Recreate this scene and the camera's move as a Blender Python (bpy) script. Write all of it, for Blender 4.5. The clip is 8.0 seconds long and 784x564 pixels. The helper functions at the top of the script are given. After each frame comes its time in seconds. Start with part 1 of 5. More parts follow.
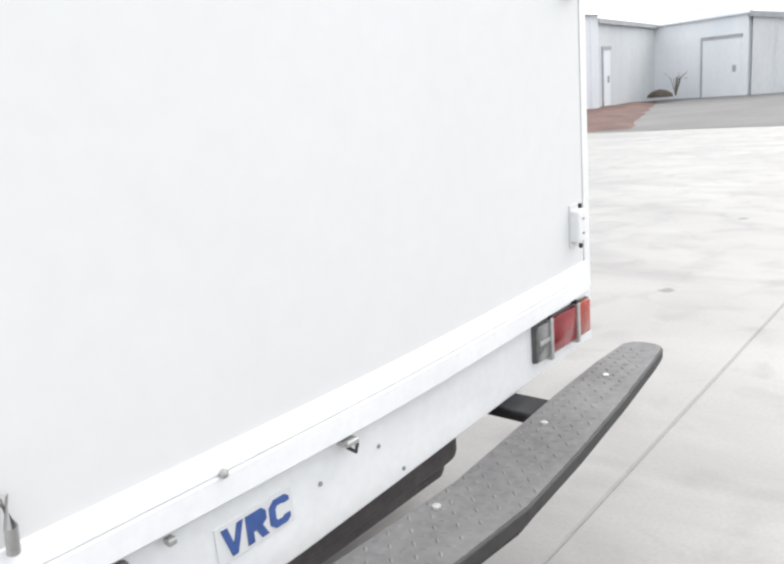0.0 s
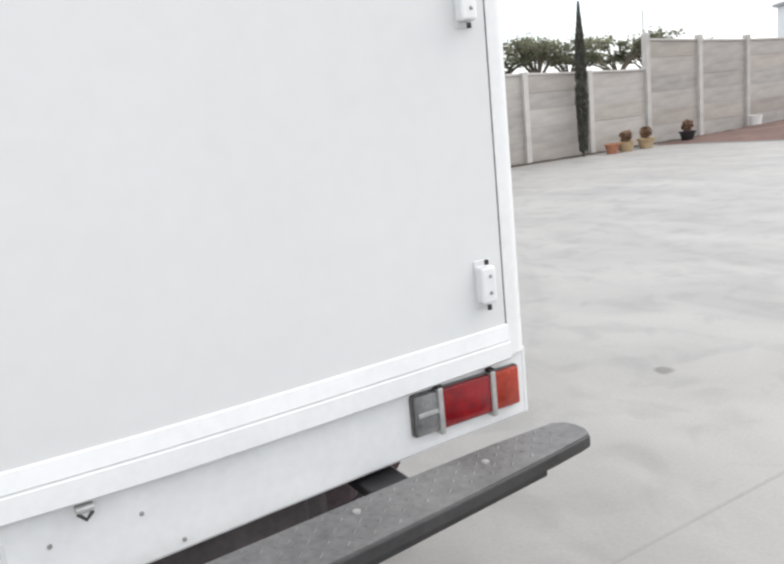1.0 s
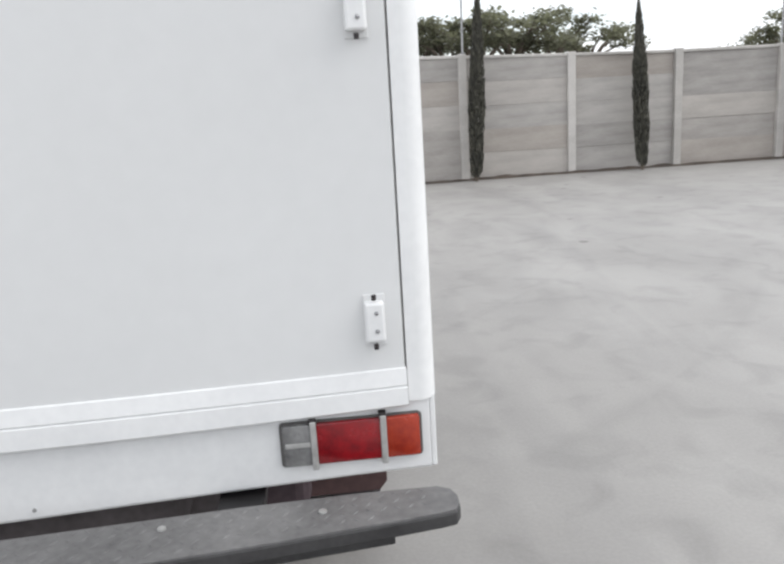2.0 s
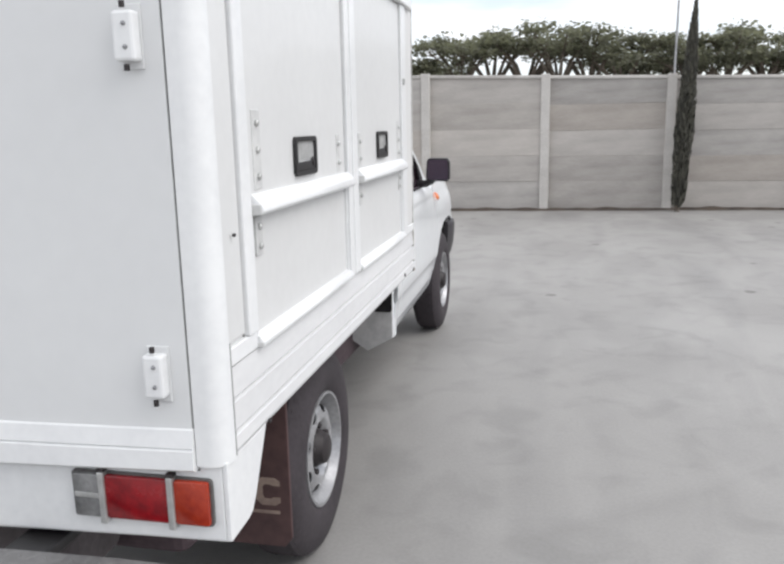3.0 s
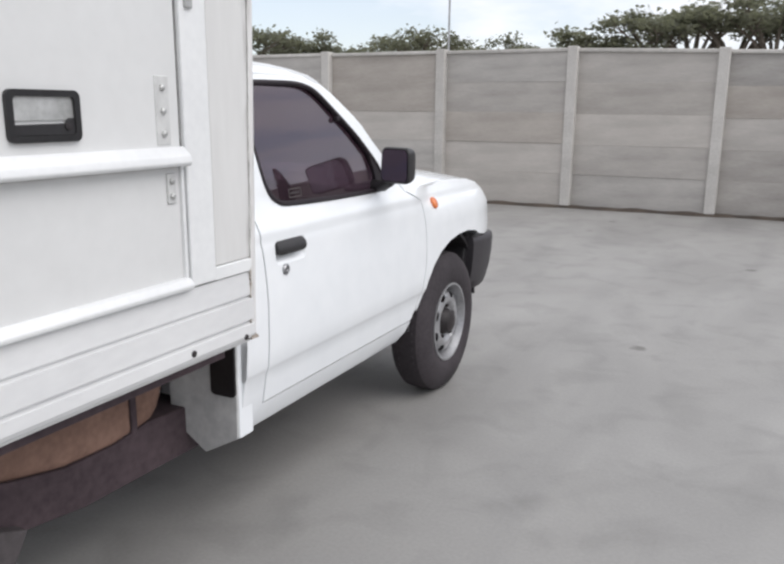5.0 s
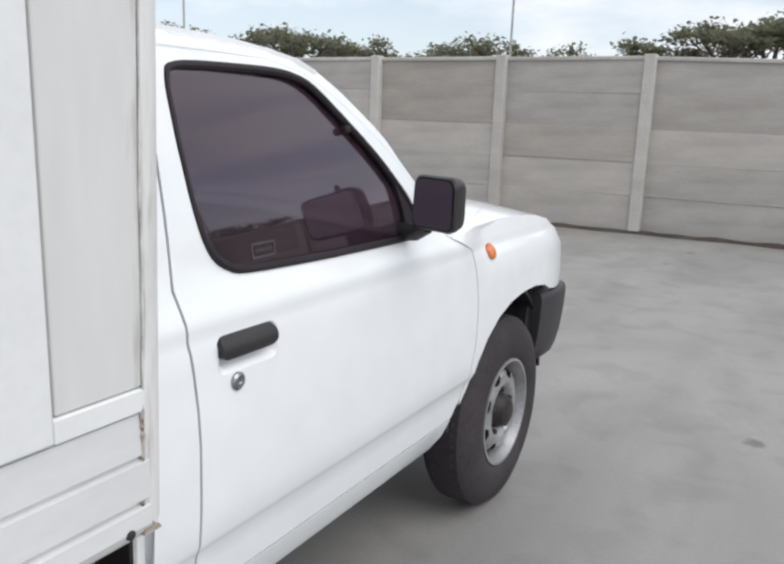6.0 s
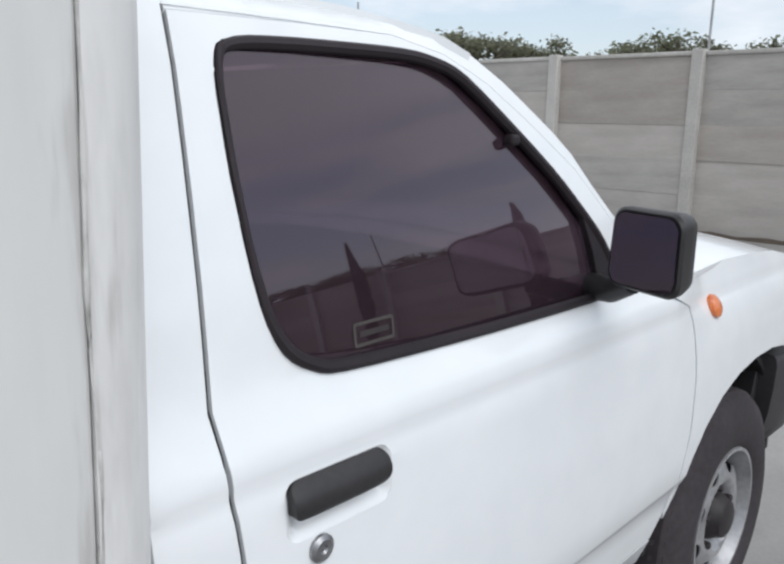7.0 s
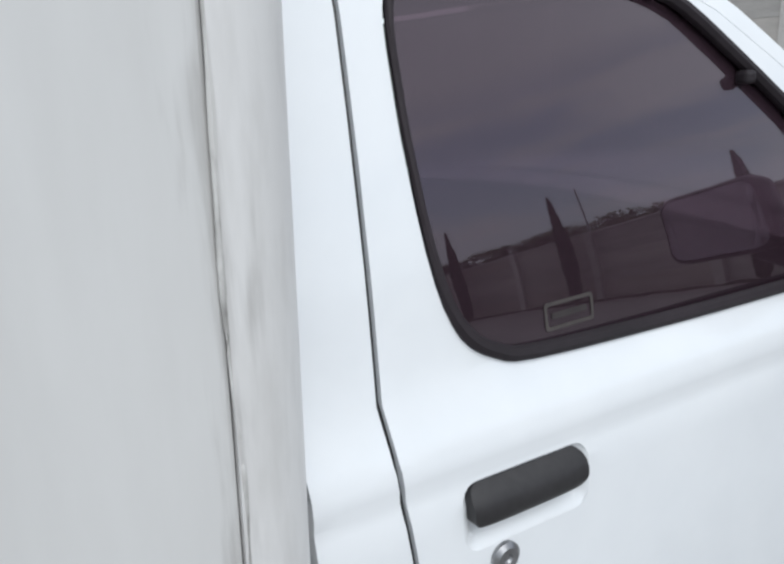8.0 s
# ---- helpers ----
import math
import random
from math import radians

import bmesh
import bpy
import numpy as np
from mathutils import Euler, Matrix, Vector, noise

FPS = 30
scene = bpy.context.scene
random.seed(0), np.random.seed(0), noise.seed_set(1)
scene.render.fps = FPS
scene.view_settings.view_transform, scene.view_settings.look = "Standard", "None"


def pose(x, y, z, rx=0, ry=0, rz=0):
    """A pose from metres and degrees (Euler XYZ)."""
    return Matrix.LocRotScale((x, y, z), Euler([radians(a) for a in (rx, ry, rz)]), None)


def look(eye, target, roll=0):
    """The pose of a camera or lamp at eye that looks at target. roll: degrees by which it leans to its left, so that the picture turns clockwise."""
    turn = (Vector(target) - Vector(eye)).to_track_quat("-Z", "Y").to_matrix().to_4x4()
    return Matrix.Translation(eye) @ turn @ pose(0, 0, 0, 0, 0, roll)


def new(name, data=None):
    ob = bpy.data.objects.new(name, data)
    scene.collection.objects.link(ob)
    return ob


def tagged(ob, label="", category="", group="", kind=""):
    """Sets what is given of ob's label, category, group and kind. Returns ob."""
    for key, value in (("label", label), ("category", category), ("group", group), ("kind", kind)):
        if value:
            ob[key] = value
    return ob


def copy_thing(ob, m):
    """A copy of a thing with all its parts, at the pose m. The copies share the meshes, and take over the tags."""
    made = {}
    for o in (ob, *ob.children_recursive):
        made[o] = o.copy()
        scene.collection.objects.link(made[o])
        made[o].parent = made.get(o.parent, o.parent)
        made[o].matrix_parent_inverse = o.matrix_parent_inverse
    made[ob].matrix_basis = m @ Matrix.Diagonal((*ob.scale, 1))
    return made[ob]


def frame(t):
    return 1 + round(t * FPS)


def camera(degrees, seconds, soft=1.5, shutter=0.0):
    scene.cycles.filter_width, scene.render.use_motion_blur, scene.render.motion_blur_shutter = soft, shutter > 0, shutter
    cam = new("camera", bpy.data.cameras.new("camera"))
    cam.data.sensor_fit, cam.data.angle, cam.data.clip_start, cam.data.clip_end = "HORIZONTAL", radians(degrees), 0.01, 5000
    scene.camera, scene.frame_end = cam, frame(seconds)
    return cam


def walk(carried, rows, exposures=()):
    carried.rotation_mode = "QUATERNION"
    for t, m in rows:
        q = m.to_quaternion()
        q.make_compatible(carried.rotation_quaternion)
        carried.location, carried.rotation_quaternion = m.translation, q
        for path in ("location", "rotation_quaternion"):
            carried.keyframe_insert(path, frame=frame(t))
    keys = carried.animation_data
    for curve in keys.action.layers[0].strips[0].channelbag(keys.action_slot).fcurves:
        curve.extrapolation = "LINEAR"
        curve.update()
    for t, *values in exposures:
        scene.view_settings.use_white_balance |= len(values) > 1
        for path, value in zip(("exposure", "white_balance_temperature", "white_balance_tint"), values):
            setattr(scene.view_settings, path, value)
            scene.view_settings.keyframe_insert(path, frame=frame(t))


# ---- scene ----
from mathutils.geometry import delaunay_2d_cdt

cam = camera(54.6, 8.0, soft=2.6)
PATH = [
    (0, (-2.083, -0.985, 1.357), (-0.610, 0.276, 0.870), -4.90),
    (0.3, (-1.871, -1.196, 1.322), (-0.503, 0.206, 0.922), -5.62),
    (0.5, (-1.718, -1.328, 1.353), (-0.508, 0.200, 0.907), -5.90),
    (1, (-1.237, -1.488, 1.372), (-0.266, 0.208, 0.946), -5.80),
    (1.5, (-0.748, -1.646, 1.382), (-0.106, 0.208, 0.995), -6.40),
    (1.7, (-0.544, -1.667, 1.421), (-0.101, 0.221, 0.936), -4.93),
    (2.8, (0.508, -1.467, 1.415), (0.175, 0.464, 1.014), -1.17),
    (3, (0.660, -1.374, 1.439), (0.246, 0.541, 1.034), -1.20),
    (3.5, (0.947, -0.969, 1.427), (0.350, 0.904, 1.061), -0.80),
    (4, (1.223, -0.475, 1.403), (0.504, 1.353, 1.023), 1.00),
    (4.2, (1.274, -0.271, 1.406), (0.518, 1.542, 1.027), 1.12),
    (4.5, (1.283, 0.045, 1.387), (0.440, 1.807, 0.959), -0.10),
    (4.7, (1.288, 0.227, 1.387), (0.438, 1.983, 0.933), -0.38),
    (5.8, (0.995, 1.300, 1.387), (0.004, 2.994, 0.975), 3.18),
    (6, (0.844, 1.462, 1.381), (-0.147, 3.146, 0.955), 2.00),
    (6.2, (0.751, 1.607, 1.365), (-0.261, 3.286, 0.962), 2.98),
    (6.5, (0.643, 1.793, 1.368), (-0.449, 3.427, 0.999), 4.40),
    (7, (0.517, 1.963, 1.380), (-0.828, 3.381, 0.955), 1.00),
    (7.5, (0.491, 2.032, 1.383), (-1.051, 3.199, 0.872), -0.80),
    (8, (0.437, 2.053, 1.380), (-1.212, 3.044, 0.835), -2.55),
]
EXPOSURES = [(0.0, 0.89, 6560, 10), (0.5, 0.84, 6560, 10), (1.0, 0.67, 6550, 10), (1.5, 0.58, 6530, 10), (1.7, 0.53, 6520, 10), (2.8, 0.37, 6480, 11), (3.5, 0.33, 6450, 11), (4.5, 0.18, 6460, 12), (6.0, 0.06, 6410, 10), (7.0, -0.06, 6240, 9), (8.0, -0.08, 6160, 8)]
walk(cam, [(t, look(eye, target, roll)) for t, eye, target, roll in PATH], EXPOSURES)

# ---- sky and sun: bright overcast with pale blue gaps ----
world = bpy.data.worlds.new("sky")
scene.world = world
world.use_nodes = True
wt = world.node_tree
wt.nodes.clear()
w_out = wt.nodes.new("ShaderNodeOutputWorld")
w_bg = wt.nodes.new("ShaderNodeBackground")
w_sky = wt.nodes.new("ShaderNodeTexSky")
w_sky.sky_type = "NISHITA"
w_sky.sun_disc = False
w_sky.sun_elevation = radians(49)
w_sky.sun_rotation = radians(96)
w_scale = wt.nodes.new("ShaderNodeMix")
w_scale.data_type = "RGBA"
w_scale.blend_type = "MULTIPLY"
w_scale.inputs["Factor"].default_value = 1.0
w_scale.inputs["B"].default_value = (0.13, 0.13, 0.13, 1)
w_co = wt.nodes.new("ShaderNodeTexCoord")
w_map = wt.nodes.new("ShaderNodeMapping")
w_map.inputs["Scale"].default_value = (1.0, 1.0, 3.2)
w_map.inputs["Location"].default_value = (3.1, 1.7, 0.4)
w_map.inputs["Rotation"].default_value = (0, 0, radians(-25))
w_noise = wt.nodes.new("ShaderNodeTexNoise")
w_noise.inputs["Scale"].default_value = 2.1
w_noise.inputs["Detail"].default_value = 6.0
w_noise.inputs["Roughness"].default_value = 0.55
w_ramp = wt.nodes.new("ShaderNodeValToRGB")
w_ramp.color_ramp.elements[0].position = 0.40
w_ramp.color_ramp.elements[0].color = (0.48, 0.48, 0.48, 1)
w_ramp.color_ramp.elements[1].position = 0.53
w_ramp.color_ramp.elements[1].color = (1, 1, 1, 1)
w_cloud = wt.nodes.new("ShaderNodeMix")
w_cloud.data_type = "RGBA"
w_cloud.inputs["A"].default_value = (0.80, 0.83, 0.88, 1)
w_cloud.inputs["B"].default_value = (1.035, 1.055, 1.085, 1)
w_noise2 = wt.nodes.new("ShaderNodeTexNoise")
w_noise2.inputs["Scale"].default_value = 2.6
w_noise2.inputs["Detail"].default_value = 3.0
w_mix = wt.nodes.new("ShaderNodeMix")
w_mix.data_type = "RGBA"
L = wt.links.new
L(w_sky.outputs["Color"], w_scale.inputs["A"])
L(w_co.outputs["Generated"], w_map.inputs["Vector"])
L(w_map.outputs["Vector"], w_noise.inputs["Vector"])
L(w_map.outputs["Vector"], w_noise2.inputs["Vector"])
L(w_noise.outputs["Fac"], w_ramp.inputs["Fac"])
L(w_noise2.outputs["Fac"], w_cloud.inputs["Factor"])
# the cover closes overhead: gaps only towards the horizon
w_split = wt.nodes.new("ShaderNodeSeparateXYZ")
w_high = wt.nodes.new("ShaderNodeMapRange")
w_high.inputs["From Min"].default_value = 0.20
w_high.inputs["From Max"].default_value = 0.42
w_cover = wt.nodes.new("ShaderNodeMath")
w_cover.operation = "MAXIMUM"
L(w_co.outputs["Generated"], w_split.inputs["Vector"])
L(w_split.outputs["Z"], w_high.inputs["Value"])
L(w_ramp.outputs["Color"], w_cover.inputs[0])
L(w_high.outputs["Result"], w_cover.inputs[1])
L(w_cover.outputs[0], w_mix.inputs["Factor"])
L(w_scale.outputs["Result"], w_mix.inputs["A"])
L(w_cloud.outputs["Result"], w_mix.inputs["B"])
L(w_mix.outputs["Result"], w_bg.inputs["Color"])
w_bg.inputs["Strength"].default_value = 1.035
L(w_bg.outputs["Background"], w_out.inputs["Surface"])

sun = new("sun", bpy.data.lights.new("sun", "SUN"))
sun.data.energy = 1.6
sun.data.angle = radians(50)
sun.data.color = (1.0, 0.98, 0.95)
sun.matrix_world = look((14, -1.5, 16), (0, 0, 0))


# ---- materials ----
def surface(name, low, high, rough=0.6, metal=0.0, big=1.0, fine=40.0, bump=0.0, coat=0.0, spread=(0.35, 0.65), per_piece=0.0,
            per_island=0.0, stretch=(1, 1, 1), rough_spread=0.1, fine_share=0.35, ior=1.45):
    """A two-scale surface: blotches of size 1/big and grain of size 1/fine between two base colours."""
    m = bpy.data.materials.new(name)
    m.use_nodes = True
    nt = m.node_tree
    n, link = nt.nodes, nt.links.new
    bsdf = n["Principled BSDF"]
    co = n.new("ShaderNodeTexCoord")
    mp = n.new("ShaderNodeMapping")
    mp.inputs["Scale"].default_value = stretch
    link(co.outputs["Object"], mp.inputs["Vector"])
    a = n.new("ShaderNodeTexNoise")
    a.inputs["Scale"].default_value = big
    a.inputs["Detail"].default_value = 5
    b = n.new("ShaderNodeTexNoise")
    b.inputs["Scale"].default_value = fine
    b.inputs["Detail"].default_value = 4
    link(mp.outputs["Vector"], a.inputs["Vector"])
    link(mp.outputs["Vector"], b.inputs["Vector"])
    blend = n.new("ShaderNodeMix")
    blend.inputs["Factor"].default_value = fine_share
    link(a.outputs["Fac"], blend.inputs["A"])
    link(b.outputs["Fac"], blend.inputs["B"])
    value = blend.outputs["Result"]
    for amount, node, socket in ((per_piece, "ShaderNodeObjectInfo", "Random"), (per_island, "ShaderNodeNewGeometry", "Random Per Island")):
        if amount:
            info = n.new(node)
            ma = n.new("ShaderNodeMath")
            ma.operation = "MULTIPLY_ADD"
            ma.inputs[1].default_value = amount
            link(info.outputs[socket], ma.inputs[0])
            link(value, ma.inputs[2])
            sub = n.new("ShaderNodeMath")
            sub.operation = "SUBTRACT"
            sub.inputs[1].default_value = amount / 2
            link(ma.outputs[0], sub.inputs[0])
            value = sub.outputs[0]
    ramp = n.new("ShaderNodeValToRGB")
    ramp.color_ramp.elements[0].position, ramp.color_ramp.elements[1].position = spread
    ramp.color_ramp.elements[0].color = (*low, 1)
    ramp.color_ramp.elements[1].color = (*high, 1)
    link(value, ramp.inputs["Fac"])
    link(ramp.outputs["Color"], bsdf.inputs["Base Color"])
    rr = n.new("ShaderNodeMapRange")
    rr.inputs["To Min"].default_value = max(0.02, rough - rough_spread)
    rr.inputs["To Max"].default_value = min(1.0, rough + rough_spread)
    link(a.outputs["Fac"], rr.inputs["Value"])
    link(rr.outputs["Result"], bsdf.inputs["Roughness"])
    bsdf.inputs["Metallic"].default_value = metal
    bsdf.inputs["IOR"].default_value = ior
    if coat:
        bsdf.inputs["Coat Weight"].default_value = coat
        bsdf.inputs["Coat Roughness"].default_value = 0.06
    if bump:
        bp = n.new("ShaderNodeBump")
        bp.inputs["Strength"].default_value = 0.6
        bp.inputs["Distance"].default_value = bump
        link(b.outputs["Fac"], bp.inputs["Height"])
        link(bp.outputs["Normal"], bsdf.inputs["Normal"])
    return m


def glassy(name, colour, rough=0.0, ior=1.5):
    m = bpy.data.materials.new(name)
    m.use_nodes = True
    b = m.node_tree.nodes["Principled BSDF"]
    b.inputs["Base Color"].default_value = (*colour, 1)
    b.inputs["Roughness"].default_value = rough
    b.inputs["Transmission Weight"].default_value = 1.0
    b.inputs["IOR"].default_value = ior
    return m


BOX_WHITE = surface("box_paint", (0.615, 0.615, 0.61), (0.665, 0.665, 0.66), rough=0.42, big=1.3, fine=25, coat=0.15, bump=0.0004)
DOOR_WHITE = surface("rear_door_paint", (0.645, 0.65, 0.65), (0.68, 0.685, 0.685), rough=0.5, big=0.9, fine=18, bump=0.0005)
TRIM_WHITE = surface("painted_trim", (0.67, 0.675, 0.68), (0.755, 0.76, 0.76), rough=0.38, big=3.0, fine=45, coat=0.15, spread=(0.30, 0.60))
WORN_TRIM = surface("worn_trim", (0.572, 0.559, 0.543), (0.735, 0.724, 0.714), rough=0.5, big=6.0, fine=60, spread=(0.26, 0.50), stretch=(1, 1, 0.25))
RAIL_WHITE = surface("weathered_rail_paint", (0.60, 0.60, 0.605), (0.69, 0.69, 0.69), rough=0.45, big=3.0, fine=45, spread=(0.28, 0.60), stretch=(1, 0.4, 1))
CAB_WHITE = surface("car_paint", (0.78, 0.80, 0.82), (0.85, 0.865, 0.88), rough=0.22, big=0.8, fine=12, coat=0.7, rough_spread=0.04)
PLATE = surface("worn_hinge_plate", (0.46, 0.46, 0.455), (0.59, 0.59, 0.58), rough=0.5, metal=0.0, big=14, fine=80, spread=(0.3, 0.6))
STREAKED = surface("streaked_paint", (0.575, 0.568, 0.557), (0.66, 0.655, 0.645), rough=0.45, big=5, fine=30, stretch=(1, 1.6, 0.3), spread=(0.22, 0.56), fine_share=0.2)
SEAM_RUST = surface("rust_stain", (0.22, 0.17, 0.13), (0.50, 0.46, 0.42), rough=0.8, big=16, fine=80, spread=(0.38, 0.62))
JOINT_GREY = surface("sealant", (0.16, 0.16, 0.16), (0.34, 0.34, 0.33), rough=0.7, big=6, fine=80)
SEAM_DIRT = surface("seam_dirt", (0.26, 0.25, 0.24), (0.62, 0.61, 0.59), rough=0.8, big=9, fine=70, spread=(0.44, 0.60), stretch=(1, 1, 0.5))
BLACK_PLASTIC = surface("black_plastic", (0.016, 0.015, 0.016), (0.032, 0.03, 0.032), rough=0.45, big=5, fine=90, bump=0.0003)
BLACK_RUBBER = surface("black_rubber", (0.012, 0.011, 0.012), (0.022, 0.021, 0.022), rough=0.4, big=4, fine=50)
SEAL_BLACK = surface("matt_seal_rubber", (0.012, 0.008, 0.011), (0.024, 0.017, 0.022), rough=0.65, big=6, fine=60)
GREY_PLASTIC = surface("grey_bumper_plastic", (0.028, 0.025, 0.029), (0.050, 0.046, 0.050), rough=0.5, big=4, fine=80, bump=0.0004)
TYRE = surface("tyre_rubber", (0.027, 0.022, 0.025), (0.052, 0.044, 0.049), rough=0.85, big=5, fine=60, bump=0.001)
STEEL = surface("wheel_steel", (0.29, 0.29, 0.30), (0.49, 0.49, 0.50), rough=0.36, metal=0.6, big=9, fine=70)
HUB_DARK = surface("hub_dark", (0.015, 0.012, 0.013), (0.035, 0.028, 0.029), rough=0.55, big=9, fine=60)
ZINC = surface("zinc_plate", (0.38, 0.38, 0.37), (0.58, 0.58, 0.57), rough=0.45, metal=0.6, big=12, fine=90)
CHROME = surface("lock_chrome", (0.22, 0.22, 0.23), (0.42, 0.42, 0.43), rough=0.35, metal=1.0, big=15, fine=80)
TREAD = surface("tread_plate", (0.094, 0.093, 0.094), (0.184, 0.182, 0.182), rough=0.6, metal=0.2, big=4, fine=55, bump=0.001)
TREAD_EDGE = surface("bumper_edge", (0.024, 0.023, 0.024), (0.050, 0.049, 0.050), rough=0.6, big=6, fine=60)
# these two paints also colour the shade blocks added under the tail
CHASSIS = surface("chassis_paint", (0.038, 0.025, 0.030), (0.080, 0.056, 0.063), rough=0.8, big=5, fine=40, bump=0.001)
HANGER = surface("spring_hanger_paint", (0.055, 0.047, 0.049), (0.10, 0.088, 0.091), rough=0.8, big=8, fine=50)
RUSTY = surface("dusty_tan_metal", (0.16, 0.09, 0.066), (0.28, 0.17, 0.13), rough=0.8, big=6, fine=50, bump=0.001)
FLAP = surface("mud_flap_rubber", (0.052, 0.028, 0.028), (0.090, 0.050, 0.048), rough=0.75, big=5, fine=40)
FLAP_MARK = surface("mud_flap_mark", (0.18, 0.13, 0.11), (0.30, 0.23, 0.19), rough=0.7, big=14, fine=60)
GUARD = surface("gravel_guard", (0.42, 0.42, 0.42), (0.62, 0.62, 0.61), rough=0.6, big=6, fine=40)
LOGO_BLUE = surface("logo_blue", (0.04, 0.08, 0.24), (0.06, 0.12, 0.34), rough=0.45, big=12, fine=60)
LAMP_BASE = surface("lamp_surround", (0.07, 0.065, 0.065), (0.14, 0.135, 0.13), rough=0.5, big=9, fine=60)
LAMP_RED = surface("red_lens", (0.15, 0.003, 0.007), (0.29, 0.005, 0.010), rough=0.25, big=26, fine=120, coat=0.4, bump=0.0008)
LAMP_ORANGE = surface("orange_lens", (0.25, 0.020, 0.009), (0.40, 0.040, 0.013), rough=0.25, big=26, fine=120, coat=0.4, bump=0.0008)
LAMP_CLEAR = surface("clear_lens", (0.115, 0.115, 0.115), (0.225, 0.225, 0.225), rough=0.2, big=18, fine=120, coat=0.8, bump=0.001)
AMBER = surface("amber_lens", (0.55, 0.13, 0.03), (0.75, 0.22, 0.06), rough=0.2, big=20, fine=120, coat=0.8)
STICKER_EDGE = surface("sticker_edge", (0.050, 0.043, 0.042), (0.080, 0.070, 0.066), rough=0.5, big=50, fine=160)
STICKER = surface("window_sticker", (0.026, 0.021, 0.022), (0.050, 0.042, 0.042), rough=0.5, big=50, fine=160)
INTERIOR = surface("interior_cloth", (0.06, 0.04, 0.05), (0.11, 0.085, 0.10), rough=0.9, big=5, fine=90)
TINTED = glassy("tinted_glass", (0.112, 0.067, 0.092), rough=0.008, ior=1.80)
TINTED.node_tree.nodes["Principled BSDF"].inputs["Transmission Weight"].default_value = 0.78     # the rest is a diffuse purple film: camera haze painted into the glass
TINTED.node_tree.nodes["Principled BSDF"].inputs["Specular Tint"].default_value = (0.97, 0.90, 0.98, 1)
CLEAR_GLASS = glassy("windscreen_glass", (0.55, 0.6, 0.58))
MIRROR = surface("mirror_glass", (0.34, 0.30, 0.36), (0.40, 0.36, 0.42), rough=0.03, metal=1.0, rough_spread=0.01)
def panel_mix(name, low, high, big):
    return surface(name, low, high, rough=0.9, big=big, fine=26, bump=0.004, per_piece=0.22, stretch=(0.5, 1, 2.4), spread=(0.24, 0.72), fine_share=0.22)


PANELS = [panel_mix("cast_panel_grey", (0.288, 0.270, 0.252), (0.478, 0.450, 0.422), 2.2), panel_mix("cast_panel_warm", (0.295, 0.268, 0.242), (0.485, 0.446, 0.408), 1.7),
          panel_mix("cast_panel_dull", (0.270, 0.256, 0.242), (0.458, 0.436, 0.412), 2.8), panel_mix("cast_panel_pale", (0.308, 0.287, 0.265), (0.508, 0.476, 0.443), 1.9)]
POST = surface("cast_concrete_post", (0.40, 0.382, 0.36), (0.555, 0.533, 0.505), rough=0.9, big=2.5, fine=30, bump=0.003, per_piece=0.2)
SOIL = surface("red_soil", (0.080, 0.046, 0.039), (0.165, 0.098, 0.082), rough=0.95, big=1.2, fine=9, bump=0.03)
DIRT = surface("dark_dirt", (0.035, 0.028, 0.024), (0.09, 0.07, 0.055), rough=0.95, big=3, fine=20, bump=0.01)
ASPHALT = surface("grey_asphalt", (0.13, 0.13, 0.128), (0.185, 0.18, 0.178), rough=0.9, big=0.5, fine=30, bump=0.004)
SHED = surface("pale_shed_sheet", (0.70, 0.73, 0.76), (0.80, 0.82, 0.84), rough=0.55, big=0.6, fine=14, stretch=(1, 1, 0.3))
SHED_GREY = surface("grey_shed_sheet", (0.54, 0.56, 0.57), (0.66, 0.68, 0.69), rough=0.6, big=0.6, fine=14, stretch=(1, 1, 0.3))
SHED_TRIM = surface("shed_fascia", (0.30, 0.31, 0.32), (0.42, 0.43, 0.44), rough=0.6, big=2, fine=30)
CYPRESS = surface("cypress_leaf", (0.040, 0.039, 0.032), (0.090, 0.087, 0.068), rough=0.8, big=4, fine=40, per_island=0.5)
LEAF = surface("tree_leaf", (0.074, 0.078, 0.060), (0.165, 0.167, 0.126), rough=0.7, big=0.8, fine=6, per_island=0.6)
BARK = surface("bark", (0.08, 0.065, 0.05), (0.20, 0.17, 0.14), rough=0.9, big=4, fine=30, bump=0.01)
CLAY = surface("terracotta", (0.30, 0.12, 0.07), (0.45, 0.22, 0.13), rough=0.85, big=6, fine=40)
STRAW = surface("dry_clay", (0.34, 0.24, 0.13), (0.50, 0.38, 0.24), rough=0.9, big=6, fine=40)
PALE = surface("white_plastic", (0.70, 0.70, 0.69), (0.82, 0.82, 0.80), rough=0.5, big=6, fine=40)
POLE = surface("galvanised_pole", (0.30, 0.30, 0.31), (0.45, 0.45, 0.46), rough=0.5, metal=0.5, big=8, fine=60)
SHRUB = surface("shrub_leaf", (0.12, 0.07, 0.045), (0.28, 0.17, 0.10), rough=0.8, big=5, fine=30, per_island=0.5)


